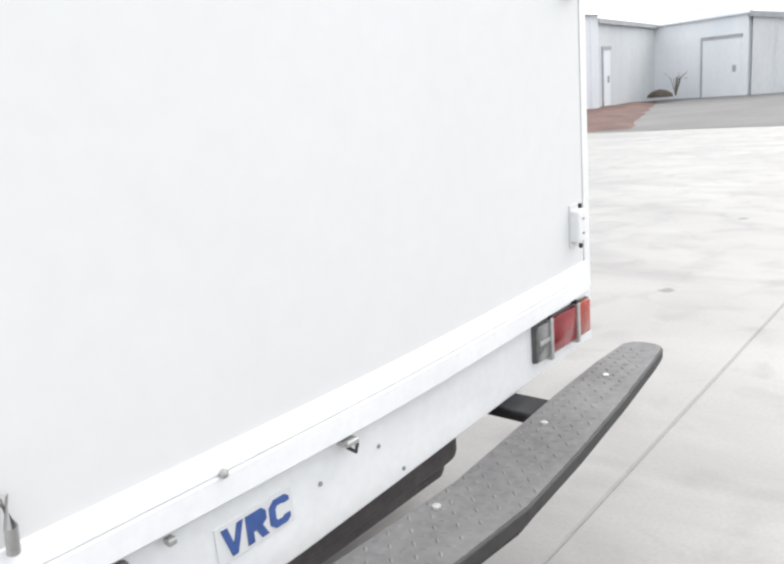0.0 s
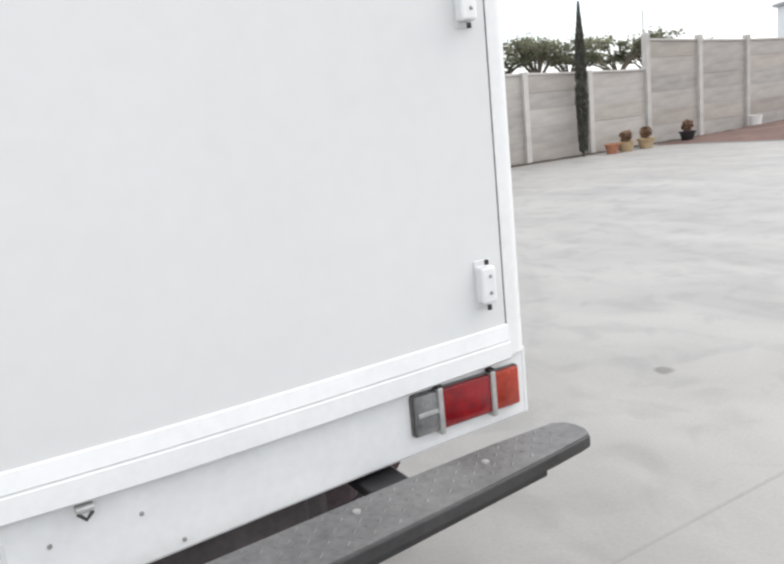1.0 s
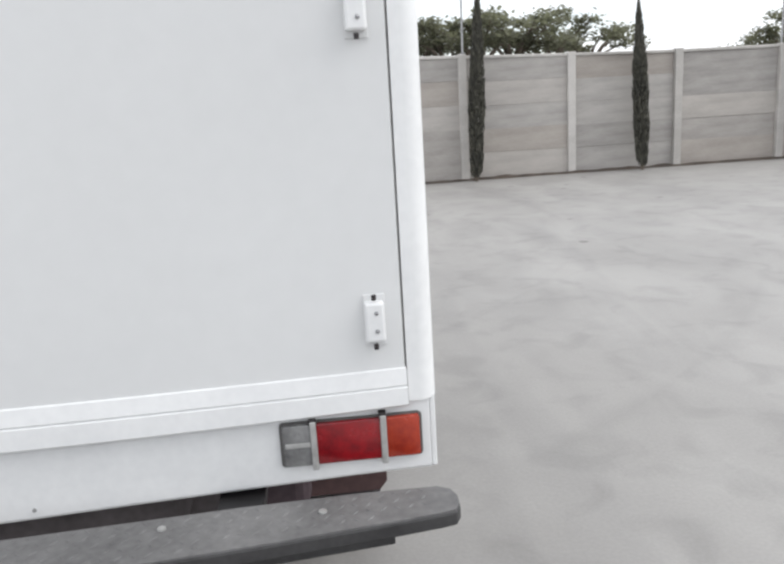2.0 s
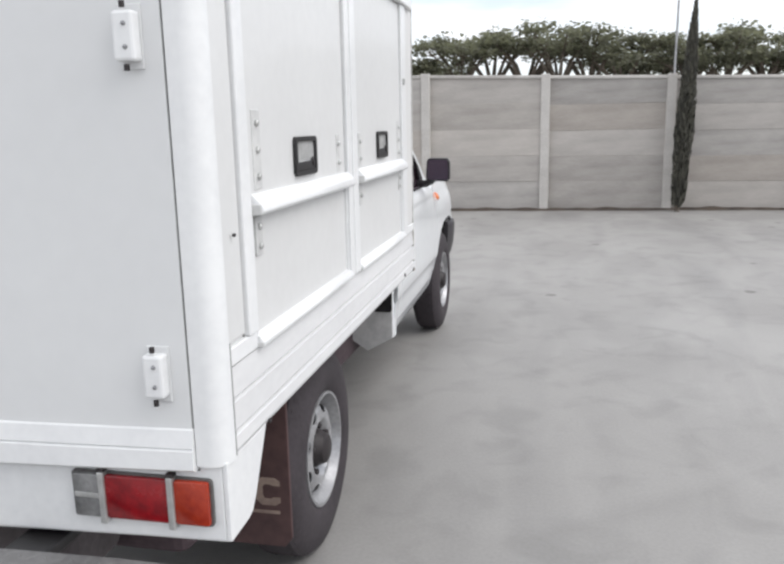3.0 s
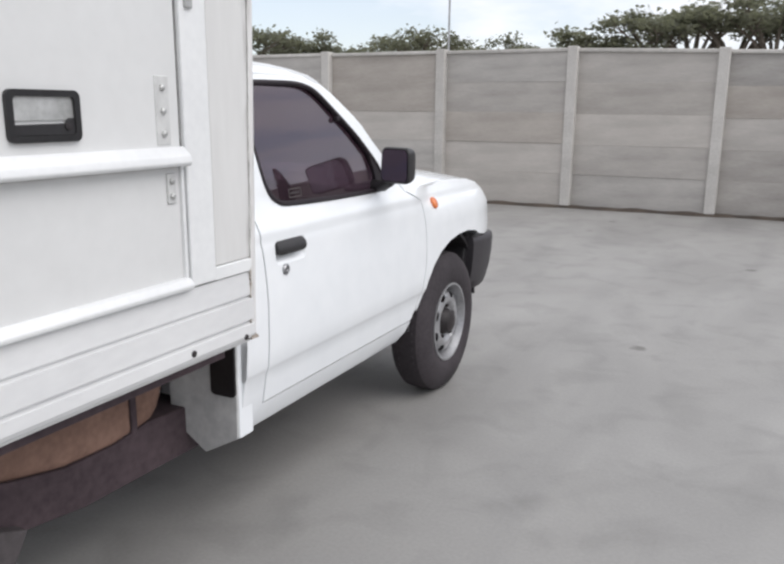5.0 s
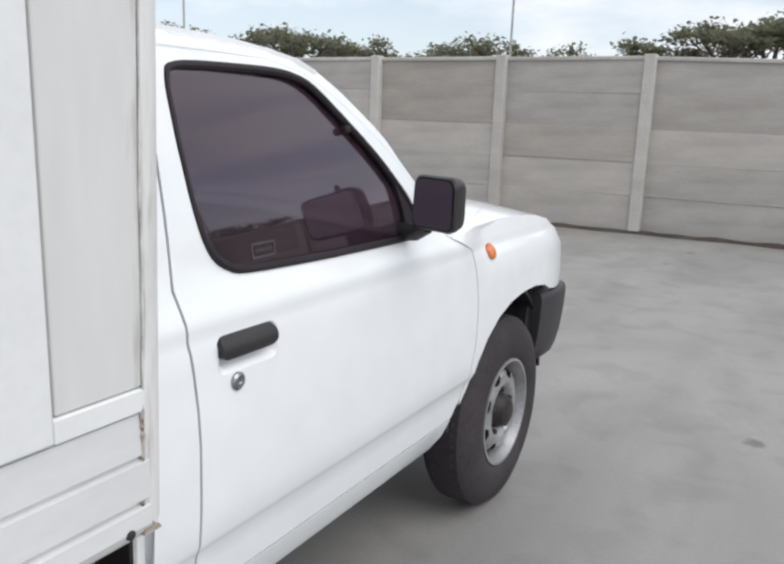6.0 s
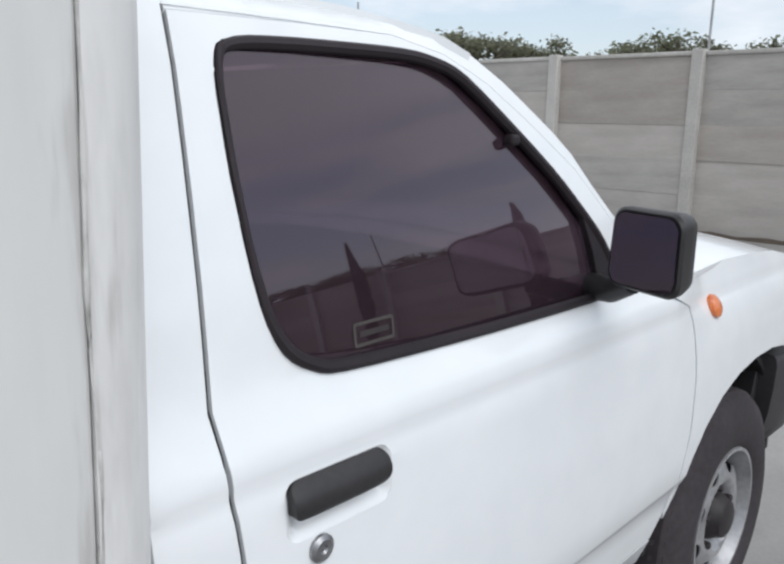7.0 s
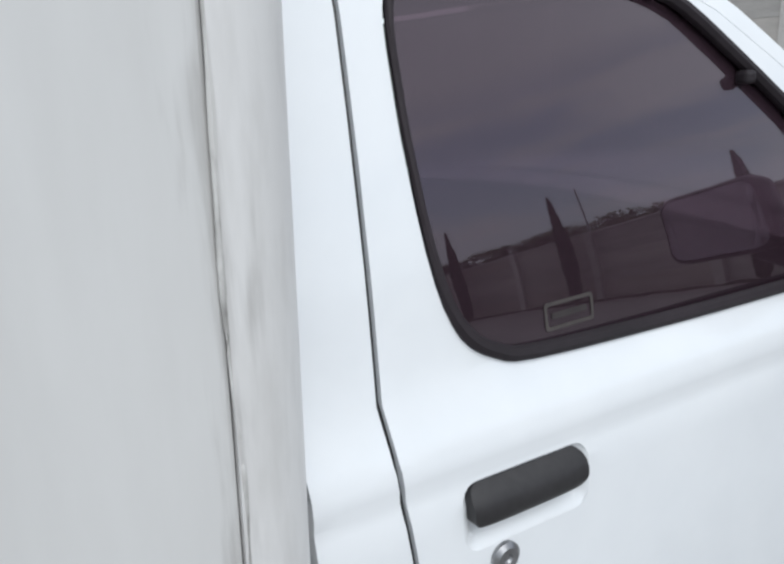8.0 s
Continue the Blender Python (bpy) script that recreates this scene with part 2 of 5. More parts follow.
def let_light_through(m, share, colour):
    """Thin leaves: part of the light passes through them."""
    nt = m.node_tree
    tr = nt.nodes.new("ShaderNodeBsdfTranslucent")
    tr.inputs["Color"].default_value = (*colour, 1)
    mix = nt.nodes.new("ShaderNodeMixShader")
    mix.inputs["Fac"].default_value = share
    nt.links.new(nt.nodes["Principled BSDF"].outputs["BSDF"], mix.inputs[1])
    nt.links.new(tr.outputs["BSDF"], mix.inputs[2])
    nt.links.new(mix.outputs["Shader"], nt.nodes["Material Output"].inputs["Surface"])


let_light_through(LEAF, 0.45, (0.26, 0.27, 0.17))


def concrete_ground():
    """Pale poured concrete: blotches, tyre sweeps, grain and small dark spots."""
    m = bpy.data.materials.new("yard_concrete")
    m.use_nodes = True
    nt = m.node_tree
    n, link = nt.nodes, nt.links.new
    bsdf = n["Principled BSDF"]
    co = n.new("ShaderNodeTexCoord")

    def noise_at(scale, detail=4, stretch=(1, 1, 1), turn=0.0, distort=0.0):
        mp = n.new("ShaderNodeMapping")
        mp.inputs["Scale"].default_value = stretch
        mp.inputs["Rotation"].default_value = (0, 0, turn)
        t = n.new("ShaderNodeTexNoise")
        t.inputs["Scale"].default_value = scale
        t.inputs["Detail"].default_value = detail
        t.inputs["Distortion"].default_value = distort
        link(co.outputs["Object"], mp.inputs["Vector"])
        link(mp.outputs["Vector"], t.inputs["Vector"])
        return t.outputs["Fac"]

    def ramped(fac, p0, c0, p1, c1):
        r = n.new("ShaderNodeValToRGB")
        r.color_ramp.elements[0].position, r.color_ramp.elements[1].position = p0, p1
        r.color_ramp.elements[0].color, r.color_ramp.elements[1].color = (*c0, 1), (*c1, 1)
        link(fac, r.inputs["Fac"])
        return r.outputs["Color"]

    def times(a, b, f=1.0):
        x = n.new("ShaderNodeMix")
        x.data_type, x.blend_type = "RGBA", "MULTIPLY"
        x.inputs["Factor"].default_value = f
        link(a, x.inputs["A"])
        link(b, x.inputs["B"])
        return x.outputs["Result"]

    base = ramped(noise_at(0.9, 5, (1.2, 0.8, 1), 0.15, 0.8), 0.32, (0.252, 0.244, 0.235), 0.70, (0.312, 0.304, 0.293))
    sweep = ramped(noise_at(0.9, 3, (1.5, 0.4, 1), -0.25, 1.2), 0.32, (0.88, 0.88, 0.885), 0.52, (1, 1, 1))
    stain = ramped(noise_at(3.4, 6, distort=0.6), 0.32, (0.86, 0.86, 0.86), 0.50, (1, 1, 1))
    grain = ramped(noise_at(70, 3), 0.25, (0.92, 0.92, 0.92), 0.7, (1.03, 1.03, 1.03))
    def arc(cx, cy, r, wide):
        mp = n.new("ShaderNodeMapping")
        mp.inputs["Location"].default_value = (-cx, -cy, 0)
        le = n.new("ShaderNodeVectorMath")
        le.operation = "LENGTH"
        off, size, worn = n.new("ShaderNodeMath"), n.new("ShaderNodeMath"), n.new("ShaderNodeMath")
        off.operation, size.operation, worn.operation = "SUBTRACT", "ABSOLUTE", "MULTIPLY_ADD"
        off.inputs[1].default_value = r
        worn.inputs[1].default_value = 0.45
        link(co.outputs["Object"], mp.inputs["Vector"])
        link(mp.outputs["Vector"], le.inputs[0])
        link(le.outputs["Value"], off.inputs[0])
        link(off.outputs[0], size.inputs[0])
        link(noise_at(1.1, 5), worn.inputs[0])
        link(size.outputs[0], worn.inputs[2])
        return ramped(worn.outputs[0], 0.16, (0.90, 0.90, 0.90), 0.16 + wide, (1, 1, 1))

    tracks = times(times(arc(-3.5, 7.5, 6.1, 0.10), arc(-3.5, 7.5, 7.6, 0.10)), times(arc(9.0, 1.0, 5.2, 0.12), arc(9.5, 1.5, 6.7, 0.12)))
    spot = n.new("ShaderNodeTexVoronoi")
    spot.inputs["Scale"].default_value = 1.15
    link(co.outputs["Object"], spot.inputs["Vector"])
    wob = n.new("ShaderNodeMath")
    wob.operation = "MULTIPLY_ADD"
    wob.inputs[1].default_value = 0.12
    link(noise_at(9, 3), wob.inputs[0])
    link(spot.outputs["Distance"], wob.inputs[2])
    spots = ramped(wob.outputs[0], 0.10, (0.52, 0.51, 0.50), 0.135, (1, 1, 1))
    link(times(times(times(times(times(base, sweep), stain), grain), spots), tracks), bsdf.inputs["Base Color"])
    bsdf.inputs["Roughness"].default_value = 0.54
    bp = n.new("ShaderNodeBump")
    bp.inputs["Strength"].default_value = 0.35
    bp.inputs["Distance"].default_value = 0.002
    link(noise_at(45, 4), bp.inputs["Height"])
    link(bp.outputs["Normal"], bsdf.inputs["Normal"])
    return m


CONCRETE = concrete_ground()


def stained_seam(m, seam_y, slope, mid_z):
    """Blotchy dirt that clings to an upright seam and thins out away from it."""
    nt = m.node_tree
    n, link = nt.nodes, nt.links.new
    bsdf = n["Principled BSDF"]
    clean = bsdf.inputs["Base Color"].links[0].from_socket
    co, split = n.new("ShaderNodeTexCoord"), n.new("ShaderNodeSeparateXYZ")
    link(co.outputs["Object"], split.inputs["Vector"])

    def calc(kind, a, b, c=None):
        node = n.new("ShaderNodeMath")
        node.operation = kind
        for socket, v in zip(node.inputs, (a, b, c)):
            if isinstance(v, (int, float)):
                socket.default_value = v
            elif v is not None:
                link(v, socket)
        return node.outputs[0]

    line = calc("MULTIPLY_ADD", split.outputs["Z"], slope, seam_y - slope * mid_z)
    far = calc("ABSOLUTE", calc("SUBTRACT", split.outputs["Y"], line), 0.0)
    values = []
    for scale, stretch, detail in ((1.0, (1, 70, 7), 6), (1.0, (1, 5, 3.2), 3)):
        mp, t = n.new("ShaderNodeMapping"), n.new("ShaderNodeTexNoise")
        mp.inputs["Scale"].default_value = stretch
        t.inputs["Scale"].default_value = scale
        t.inputs["Detail"].default_value = detail
        link(co.outputs["Object"], mp.inputs["Vector"])
        link(mp.outputs["Vector"], t.inputs["Vector"])
        values.append(t.outputs["Fac"])
    value = calc("MULTIPLY_ADD", far, -7.0, calc("MULTIPLY_ADD", values[1], 0.9, calc("MULTIPLY_ADD", values[0], 0.75, -0.75)))
    amount = n.new("ShaderNodeMapRange")
    amount.interpolation_type = "SMOOTHSTEP"
    amount.inputs["From Min"].default_value = -0.06
    amount.inputs["From Max"].default_value = 0.20
    amount.inputs["To Max"].default_value = 0.55
    link(value, amount.inputs["Value"])
    mix = n.new("ShaderNodeMix")
    mix.data_type = "RGBA"
    mix.inputs["B"].default_value = (0.30, 0.285, 0.27, 1)
    link(amount.outputs["Result"], mix.inputs["Factor"])
    link(clean, mix.inputs["A"])
    link(mix.outputs["Result"], bsdf.inputs["Base Color"])


stained_seam(STREAKED, 2.1948, 0.030, 1.2)
stained_seam(WORN_TRIM, 2.1948, 0.030, 1.2)


# ---- building helpers ----
def part(name, bm, material, parent=None, label="", smooth=False):
    """Links a bmesh as one mesh object, under its thing or part."""
    me = bpy.data.meshes.new(name)
    bm.normal_update()
    bm.to_mesh(me)
    bm.free()
    me.materials.append(material)
    if smooth:
        me.polygons.foreach_set("use_smooth", [True] * len(me.polygons))
        me.set_sharp_from_angle(angle=radians(38))
    ob = new(name, me)
    if parent is not None:
        ob.parent = parent
        ob.matrix_parent_inverse = parent.matrix_world.inverted()
    if label:
        ob["label"] = label
    return ob


def thing(name, label, category, place=(0, 0, 0), group="", kind=""):
    ob = new(name)
    ob.matrix_world = Matrix.Translation(place)
    return tagged(ob, label, category, group, kind)


def block(x0, x1, y0, y1, z0, z1, bevel=0.0, segments=2, bm=None):
    """A box between two corners, with rounded edges."""
    own = bmesh.new()
    g = bmesh.ops.create_cube(own, size=1)["verts"]
    bmesh.ops.transform(own, matrix=Matrix.Translation(((x0 + x1) / 2, (y0 + y1) / 2, (z0 + z1) / 2)) @ Matrix.Diagonal((abs(x1 - x0), abs(y1 - y0), abs(z1 - z0), 1)), verts=g)
    if bevel:
        bmesh.ops.bevel(own, geom=own.edges[:], offset=bevel, segments=segments, affect="EDGES", profile=0.5)
    if bm is None:
        return own
    me = bpy.data.meshes.new("tmp")
    own.to_mesh(me)
    own.free()
    bm.from_mesh(me)
    bpy.data.meshes.remove(me)
    return bm


def prism(points, axis, a, b, bevel=0.0):
    """A polygon of the two other axes, drawn out along x, y or z from a to b."""
    bm = bmesh.new()
    def at(u, v, w):
        return {"x": (w, u, v), "y": (u, w, v), "z": (u, v, w)}[axis]
    lo = [bm.verts.new(at(u, v, a)) for u, v in points]
    hi = [bm.verts.new(at(u, v, b)) for u, v in points]
    bm.faces.new(lo)
    bm.faces.new(hi[::-1])
    k = len(points)
    for i in range(k):
        bm.faces.new((lo[i], hi[i], hi[(i + 1) % k], lo[(i + 1) % k]))
    bmesh.ops.recalc_face_normals(bm, faces=bm.faces[:])
    if bevel:
        bmesh.ops.bevel(bm, geom=bm.edges[:], offset=bevel, segments=2, affect="EDGES", profile=0.5)
    return bm


def rounded(u0, u1, v0, v1, r, steps=6):
    """Outline of a rectangle with round corners."""
    out = []
    for cu, cv, a0 in ((u1 - r, v1 - r, 0), (u0 + r, v1 - r, 90), (u0 + r, v0 + r, 180), (u1 - r, v0 + r, 270)):
        for i in range(steps + 1):
            a = radians(a0 + 90 * i / steps)
            out.append((cu + r * math.cos(a), cv + r * math.sin(a)))
    return out


def lathe(profile, centre, axis="x", steps=40):
    """A body of revolution: profile of (along, radius) round an axis through centre."""
    bm = bmesh.new()
    rings = []
    for along, r in profile:
        ring = []
        for i in range(steps):
            a = 2 * math.pi * i / steps
            c, s = r * math.cos(a), r * math.sin(a)
            p = {"x": (along, c, s), "y": (s, along, c), "z": (c, s, along)}[axis]
            ring.append(bm.verts.new(Vector(centre) + Vector(p)))
        rings.append(ring)
    for r0, r1 in zip(rings, rings[1:]):
        for i in range(steps):
            j = (i + 1) % steps
            bm.faces.new((r0[i], r0[j], r1[j], r1[i]))
    for ring, r in ((rings[0], profile[0][1]), (rings[-1], profile[-1][1])):
        if r > 1e-5:
            bm.faces.new(ring)
    bmesh.ops.remove_doubles(bm, verts=bm.verts[:], dist=1e-5)
    bmesh.ops.recalc_face_normals(bm, faces=bm.faces[:])
    return bm


def tube(points, radius, sides=8, bm=None):
    """A round bar along points; radius may be a list."""
    bm = bm or bmesh.new()
    pts = [Vector(p) for p in points]
    rad = radius if isinstance(radius, (list, tuple)) else [radius] * len(pts)
    rings = []
    for i, p in enumerate(pts):
        d = (pts[min(i + 1, len(pts) - 1)] - pts[max(i - 1, 0)]).normalized()
        q = d.to_track_quat("Z", "Y")
        rings.append([bm.verts.new(p + q @ Vector((rad[i] * math.cos(2 * math.pi * k / sides), rad[i] * math.sin(2 * math.pi * k / sides), 0))) for k in range(sides)])
    for r0, r1 in zip(rings, rings[1:]):
        for k in range(sides):
            bm.faces.new((r0[k], r0[(k + 1) % sides], r1[(k + 1) % sides], r1[k]))
    bm.faces.new(rings[0][::-1])
    bm.faces.new(rings[-1])
    return bm


def smooth_loop(points, steps=3):
    """A closed curve through points."""
    out, k = [], len(points)
    for i in range(k):
        p0, p1, p2, p3 = (Vector(points[(i + d) % k]) for d in (-1, 0, 1, 2))
        for s in range(steps):
            t = s / steps
            v = 0.5 * (2 * p1 + (p2 - p0) * t + (2 * p0 - 5 * p1 + 4 * p2 - p3) * t * t + (3 * p1 - p0 - 3 * p2 + p3) * t ** 3)
            out.append((v.x, v.y))
    return out


def inside(poly, u, v):
    hit, k = False, len(poly)
    for i in range(k):
        (a, b), (c, d) = poly[i], poly[(i + 1) % k]
        if (b > v) != (d > v) and u < (c - a) * (v - b) / (d - b) + a:
            hit = not hit
    return hit


def skin(outer, holes, across, thick, spacing=0.05, rows=()):
    """A curved sheet over an outline of (y, z), with holes; across(y, z) gives its outer x. It is thick metres deep, inwards."""
    pts, edges = [], []
    for loop in (outer, *holes):
        fine = []
        for i in range(len(loop)):
            a, b = Vector(loop[i]), Vector(loop[(i + 1) % len(loop)])
            steps = max(1, int((b - a).length / spacing))
            cuts = {k / steps for k in range(steps)} | {(z - a.y) / (b.y - a.y) for z in rows if abs(b.y - a.y) > 1e-5 and 0.001 < (z - a.y) / (b.y - a.y) < 0.999}
            cuts = sorted(cuts)
            cuts = [c for k, c in enumerate(cuts) if k == 0 or (c - cuts[k - 1]) * (b - a).length > 0.001]
            fine += [a.lerp(b, c) for c in cuts]
        k0 = len(pts)
        pts += fine
        edges += [(k0 + i, k0 + (i + 1) % len(fine)) for i in range(len(fine))]
    ys, zs = [p[0] for p in outer], [p[1] for p in outer]
    border = list(pts)
    y = min(ys) + spacing / 2
    while y < max(ys):
        z = min(zs) + spacing / 2
        while z < max(zs):
            if inside(outer, y, z) and all(abs(z - r) > 0.02 for r in rows) and not any(inside(h, y, z) for h in holes) and min((Vector((y, z)) - b).length_squared for b in border) > (spacing * 0.45) ** 2:
                pts.append(Vector((y, z)))
            z += spacing
        y += spacing
    for z in rows:
        y = min(ys) + 0.003
        while y < max(ys):
            if inside(outer, y, z) and not any(inside(h, y, z) for h in holes) and min((Vector((y, z)) - b).length_squared for b in border) > 0.006 ** 2:
                pts.append(Vector((y, z)))
            y += spacing * 0.6
    for z in rows:
        line = sorted((p.x, i) for i, p in enumerate(pts) if abs(p.y - z) < 1e-5)
        for (ya, a), (yb, b) in zip(line, line[1:]):
            m = (ya + yb) / 2
            if inside(outer, m, z) and not any(inside(h, m, z) for h in holes):
                edges.append((a, b))
    verts, _, faces, *_ = delaunay_2d_cdt(pts, edges, [], 0, 1e-6)
    bm = bmesh.new()
    front = [bm.verts.new((across(v.x, v.y), v.x, v.y)) for v in verts]
    back = [bm.verts.new((across(v.x, v.y) + thick, v.x, v.y)) for v in verts]
    for f in faces:
        c = sum((verts[i] for i in f), Vector((0, 0))) / len(f)
        if inside(outer, c.x, c.y) and not any(inside(h, c.x, c.y) for h in holes):
            bm.faces.new([front[i] for i in f])
            bm.faces.new([back[i] for i in reversed(f)])
    pair = {a: b for a, b in zip(front, back)}
    for e in [e for e in bm.edges if len(e.link_faces) == 1 and e.verts[0] in pair]:
        a, b = e.verts
        bm.faces.new((a, b, pair[b], pair[a]))
    loose = [v for v in bm.verts if not v.link_faces]
    bmesh.ops.delete(bm, geom=loose, context="VERTS")
    bmesh.ops.recalc_face_normals(bm, faces=bm.faces[:])
    return bm


def sheet(rows, thick=0.0):
    """A surface through rows of points, with a thickness downwards."""
    bm = bmesh.new()
    grid = [[bm.verts.new(p) for p in row] for row in rows]
    for r0, r1 in zip(grid, grid[1:]):
        for i in range(len(r0) - 1):
            bm.faces.new((r0[i], r0[i + 1], r1[i + 1], r1[i]))
    if thick:
        bmesh.ops.recalc_face_normals(bm, faces=bm.faces[:])
        bmesh.ops.solidify(bm, geom=bm.faces[:], thickness=thick)
    bmesh.ops.recalc_face_normals(bm, faces=bm.faces[:])
    return bm


# ---- the yard ----
def rise(x):
    """The yard climbs gently towards the sheds."""
    t = min(max((x - 6.0) / 13.0, 0.0), 1.0)
    return 0.08 * t ** 1.6


def level(x, y):
    """Height of the yard: it also falls a little towards the wall."""
    t = min(max((y - 4.5) / 7.5, 0.0), 1.0)
    return rise(x) - 0.075 * t


def wall_y(x):
    return 12.17 + 0.055 * min(x, 4.0)


JOINT_Y, JOINT_TURN = -0.010, 0.008
xs = sorted({-700, -300, -120, -60, -30, -20, *np.arange(-14, 1, 1.0).tolist(), *np.arange(1, 19.1, 1.5).tolist(), 19, 24, 30, 40, 60, 120, 300, 700})
ys = sorted([-700, -300, -120, -60, -30, -18, -12, -8, -5, -3, -1.5, -0.6, -0.009, 0.0, 0.009, 0.6, 1.5, 3, 4.5, 6, 8, 10, 12.5, 16, 24, 40, 80, 160, 320, 700])
bm = bmesh.new()
grid = [[bm.verts.new((x, y + (JOINT_Y + JOINT_TURN * x if abs(y) < 0.7 and abs(x) < 31 else 0.0), level(x, y) - (0.008 if y == 0.0 else 0.0))) for y in ys] for x in xs]
for c0, c1 in zip(grid, grid[1:]):
    for i in range(len(ys) - 1):
        bm.faces.new((c0[i], c1[i], c1[i + 1], c0[i + 1]))
ground = part("ground", bm, CONCRETE)
tagged(ground, "pale grey stained concrete yard with cast joints", "ground", kind="structure")

# soil bed and asphalt strip before the sheds
bm = sheet([[(x, y, level(x, y) + 0.006) for y in (-30, -6, 0, 4.5, 8, 12, 14)] for x in (14.6, 16, 17.5, 19, 24, 32, 60)])
tagged(part("pavement", bm, ASPHALT), "dull grey asphalt apron before the sheds", "pavement", kind="structure")
bm = bmesh.new()
cols = []
for i in range(26):
    row = []
    for j in range(14):
        u, v = i / 25, j / 13
        x0 = 14.35 + 0.25 * noise.noise((v * 5, 3, 1))
        x1 = 21.0 + 10.5 * (1 - v) ** 0.7
        x = x0 + (x1 - x0) * u
        y = (5.6 + 6.8 * u * 0.86) * (1 - v) + (12.35 + 0.5 * u) * v
        edge = min(1.0, 6 * min(u, 1 - u, v, 1 - v))
        h = level(x, y) - 0.03 + edge * (0.15 + 0.09 * noise.noise((x * 0.9, y * 0.9, 2)))
        row.append(bm.verts.new((x, y, h)))
    cols.append(row)
for c0, c1 in zip(cols, cols[1:]):
    for j in range(13):
        bm.faces.new((c0[j], c1[j], c1[j + 1], c0[j + 1]))
bmesh.ops.recalc_face_normals(bm, faces=bm.faces[:])
tagged(part("soil_bed", bm, SOIL, smooth=True), "bare reddish soil bed heaped along the sheds", "soil", kind="structure")

# ---- precast concrete wall: posts, panels and cap pieces ----
POSTS = {k: 0.47 + 2.05 * k for k in range(-8, 11)}
wall = thing("wall_north", "grey precast concrete panel wall with posts", "wall", (0, 12.2, 0), kind="structure")
post_mesh, panel_mesh, cap_mesh = {}, [], None


def piece(name, mesh, place, turn=0.0, scale=(1, 1, 1), slope=0.0):
    ob = new(name, mesh)
    ob.parent = wall
    ob.matrix_parent_inverse = wall.matrix_world.inverted()
    ob.matrix_world = Matrix.Translation(place) @ Matrix.Rotation(turn, 4, "Z") @ Matrix.Rotation(slope, 4, "Y") @ Matrix.Diagonal((*scale, 1))
    return ob


def as_mesh(name, bm, material):
    me = bpy.data.meshes.new(name)
    bm.to_mesh(me)
    bm.free()
    me.materials.append(material)
    return me


low_post = as_mesh("post", block(-0.075, 0.075, -0.07, 0.09, -0.3, 2.265, 0.012), POST)
tall_post = as_mesh("post_tall", block(-0.075, 0.075, -0.07, 0.09, -0.3, 2.81, 0.012), POST)
for i in range(4):
    panel_mesh.append(as_mesh("panel", block(-0.955, 0.955, -0.022, 0.022, 0.0, 0.4470, 0.004, 1), PANELS[i]))
cap_mesh = as_mesh("cap", block(-0.955, 0.955, -0.045, 0.045, 0.0, 0.055, 0.01, 1), POST)
rng = random.Random(7)
LOWER = {0: 0.985, 1: 0.96, 2: 0.937, 3: 0.92, 4: 0.918, 5: 0.90, 6: 0.87, 7: 0.985, 8: 0.95, 9: 0.925, 10: 0.915}     # the wall sinks towards the sheds
for k, x in POSTS.items():
    tall = k >= 7
    low = LOWER.get(k, 1.012)
    piece("wall_post", tall_post if tall else low_post, (x, wall_y(x), 0), rng.uniform(-0.02, 0.02), (1, 1, low))
    if k < 10:
        xm = x + 1.025
        rows_up = 6 if k >= 7 else 5
        after = LOWER.get(k + 1, 1.012) if k != 6 else 0.85
        slope = (low - after) * 2.25 / 2.05
        low = (low + after) / 2
        for r in range(rows_up):
            z = -0.02 + r * 0.4465 * low if r else -0.10
            piece("wall_panel", panel_mesh[rng.randrange(4)], (xm, wall_y(xm) + 0.025 + rng.uniform(-0.008, 0.008), z), rng.uniform(-0.004, 0.004) + 0.012, (1, 1, low if r else low + 0.18))
        piece("wall_cap", cap_mesh, (xm, wall_y(xm) + 0.02, -0.045 + rows_up * 0.4465 * low), 0.012, slope=slope)
# dark dirt and weeds along the foot of the wall
bm = bmesh.new()
x = -16.0
prev = None
while x < 21:
    w = 0.10 + 0.09 * (noise.noise((x * 1.7, 0, 0)) + 0.5)
    h = 0.035 + 0.03 * noise.noise((x * 2.9, 5, 0))
    ring = [bm.verts.new((x, wall_y(x) - 0.06 - w, level(x, 12) - 0.01)), bm.verts.new((x, wall_y(x) - 0.06 - w * 0.4, level(x, 12) + max(0.012, h))),
            bm.verts.new((x, wall_y(x) + 0.05, level(x, 12) + max(0.02, h)))]
    if prev:
        for a in range(2):
            bm.faces.new((prev[a], ring[a], ring[a + 1], prev[a + 1]))
    prev = ring
    x += 0.12
bmesh.ops.recalc_face_normals(bm, faces=bm.faces[:])
tagged(part("dirt_line", bm, DIRT), "dark dirt gathered along the wall foot", "dirt", kind="stuff")

# thin fence poles fixed behind every third post
for k in (-5, -2, 1, 4, 7, 10):
    x = POSTS[k]
    pole = part("fence_pole", tube([(x + 0.05, wall_y(x) + 0.14, 0.0), (x + 0.05, wall_y(x) + 0.14, 1.8), (x + 0.06, wall_y(x) + 0.13, 3.35)], 0.017, 8), POLE)
    tagged(pole, "thin grey metal pole standing behind the wall", "pole", "poles along the wall")


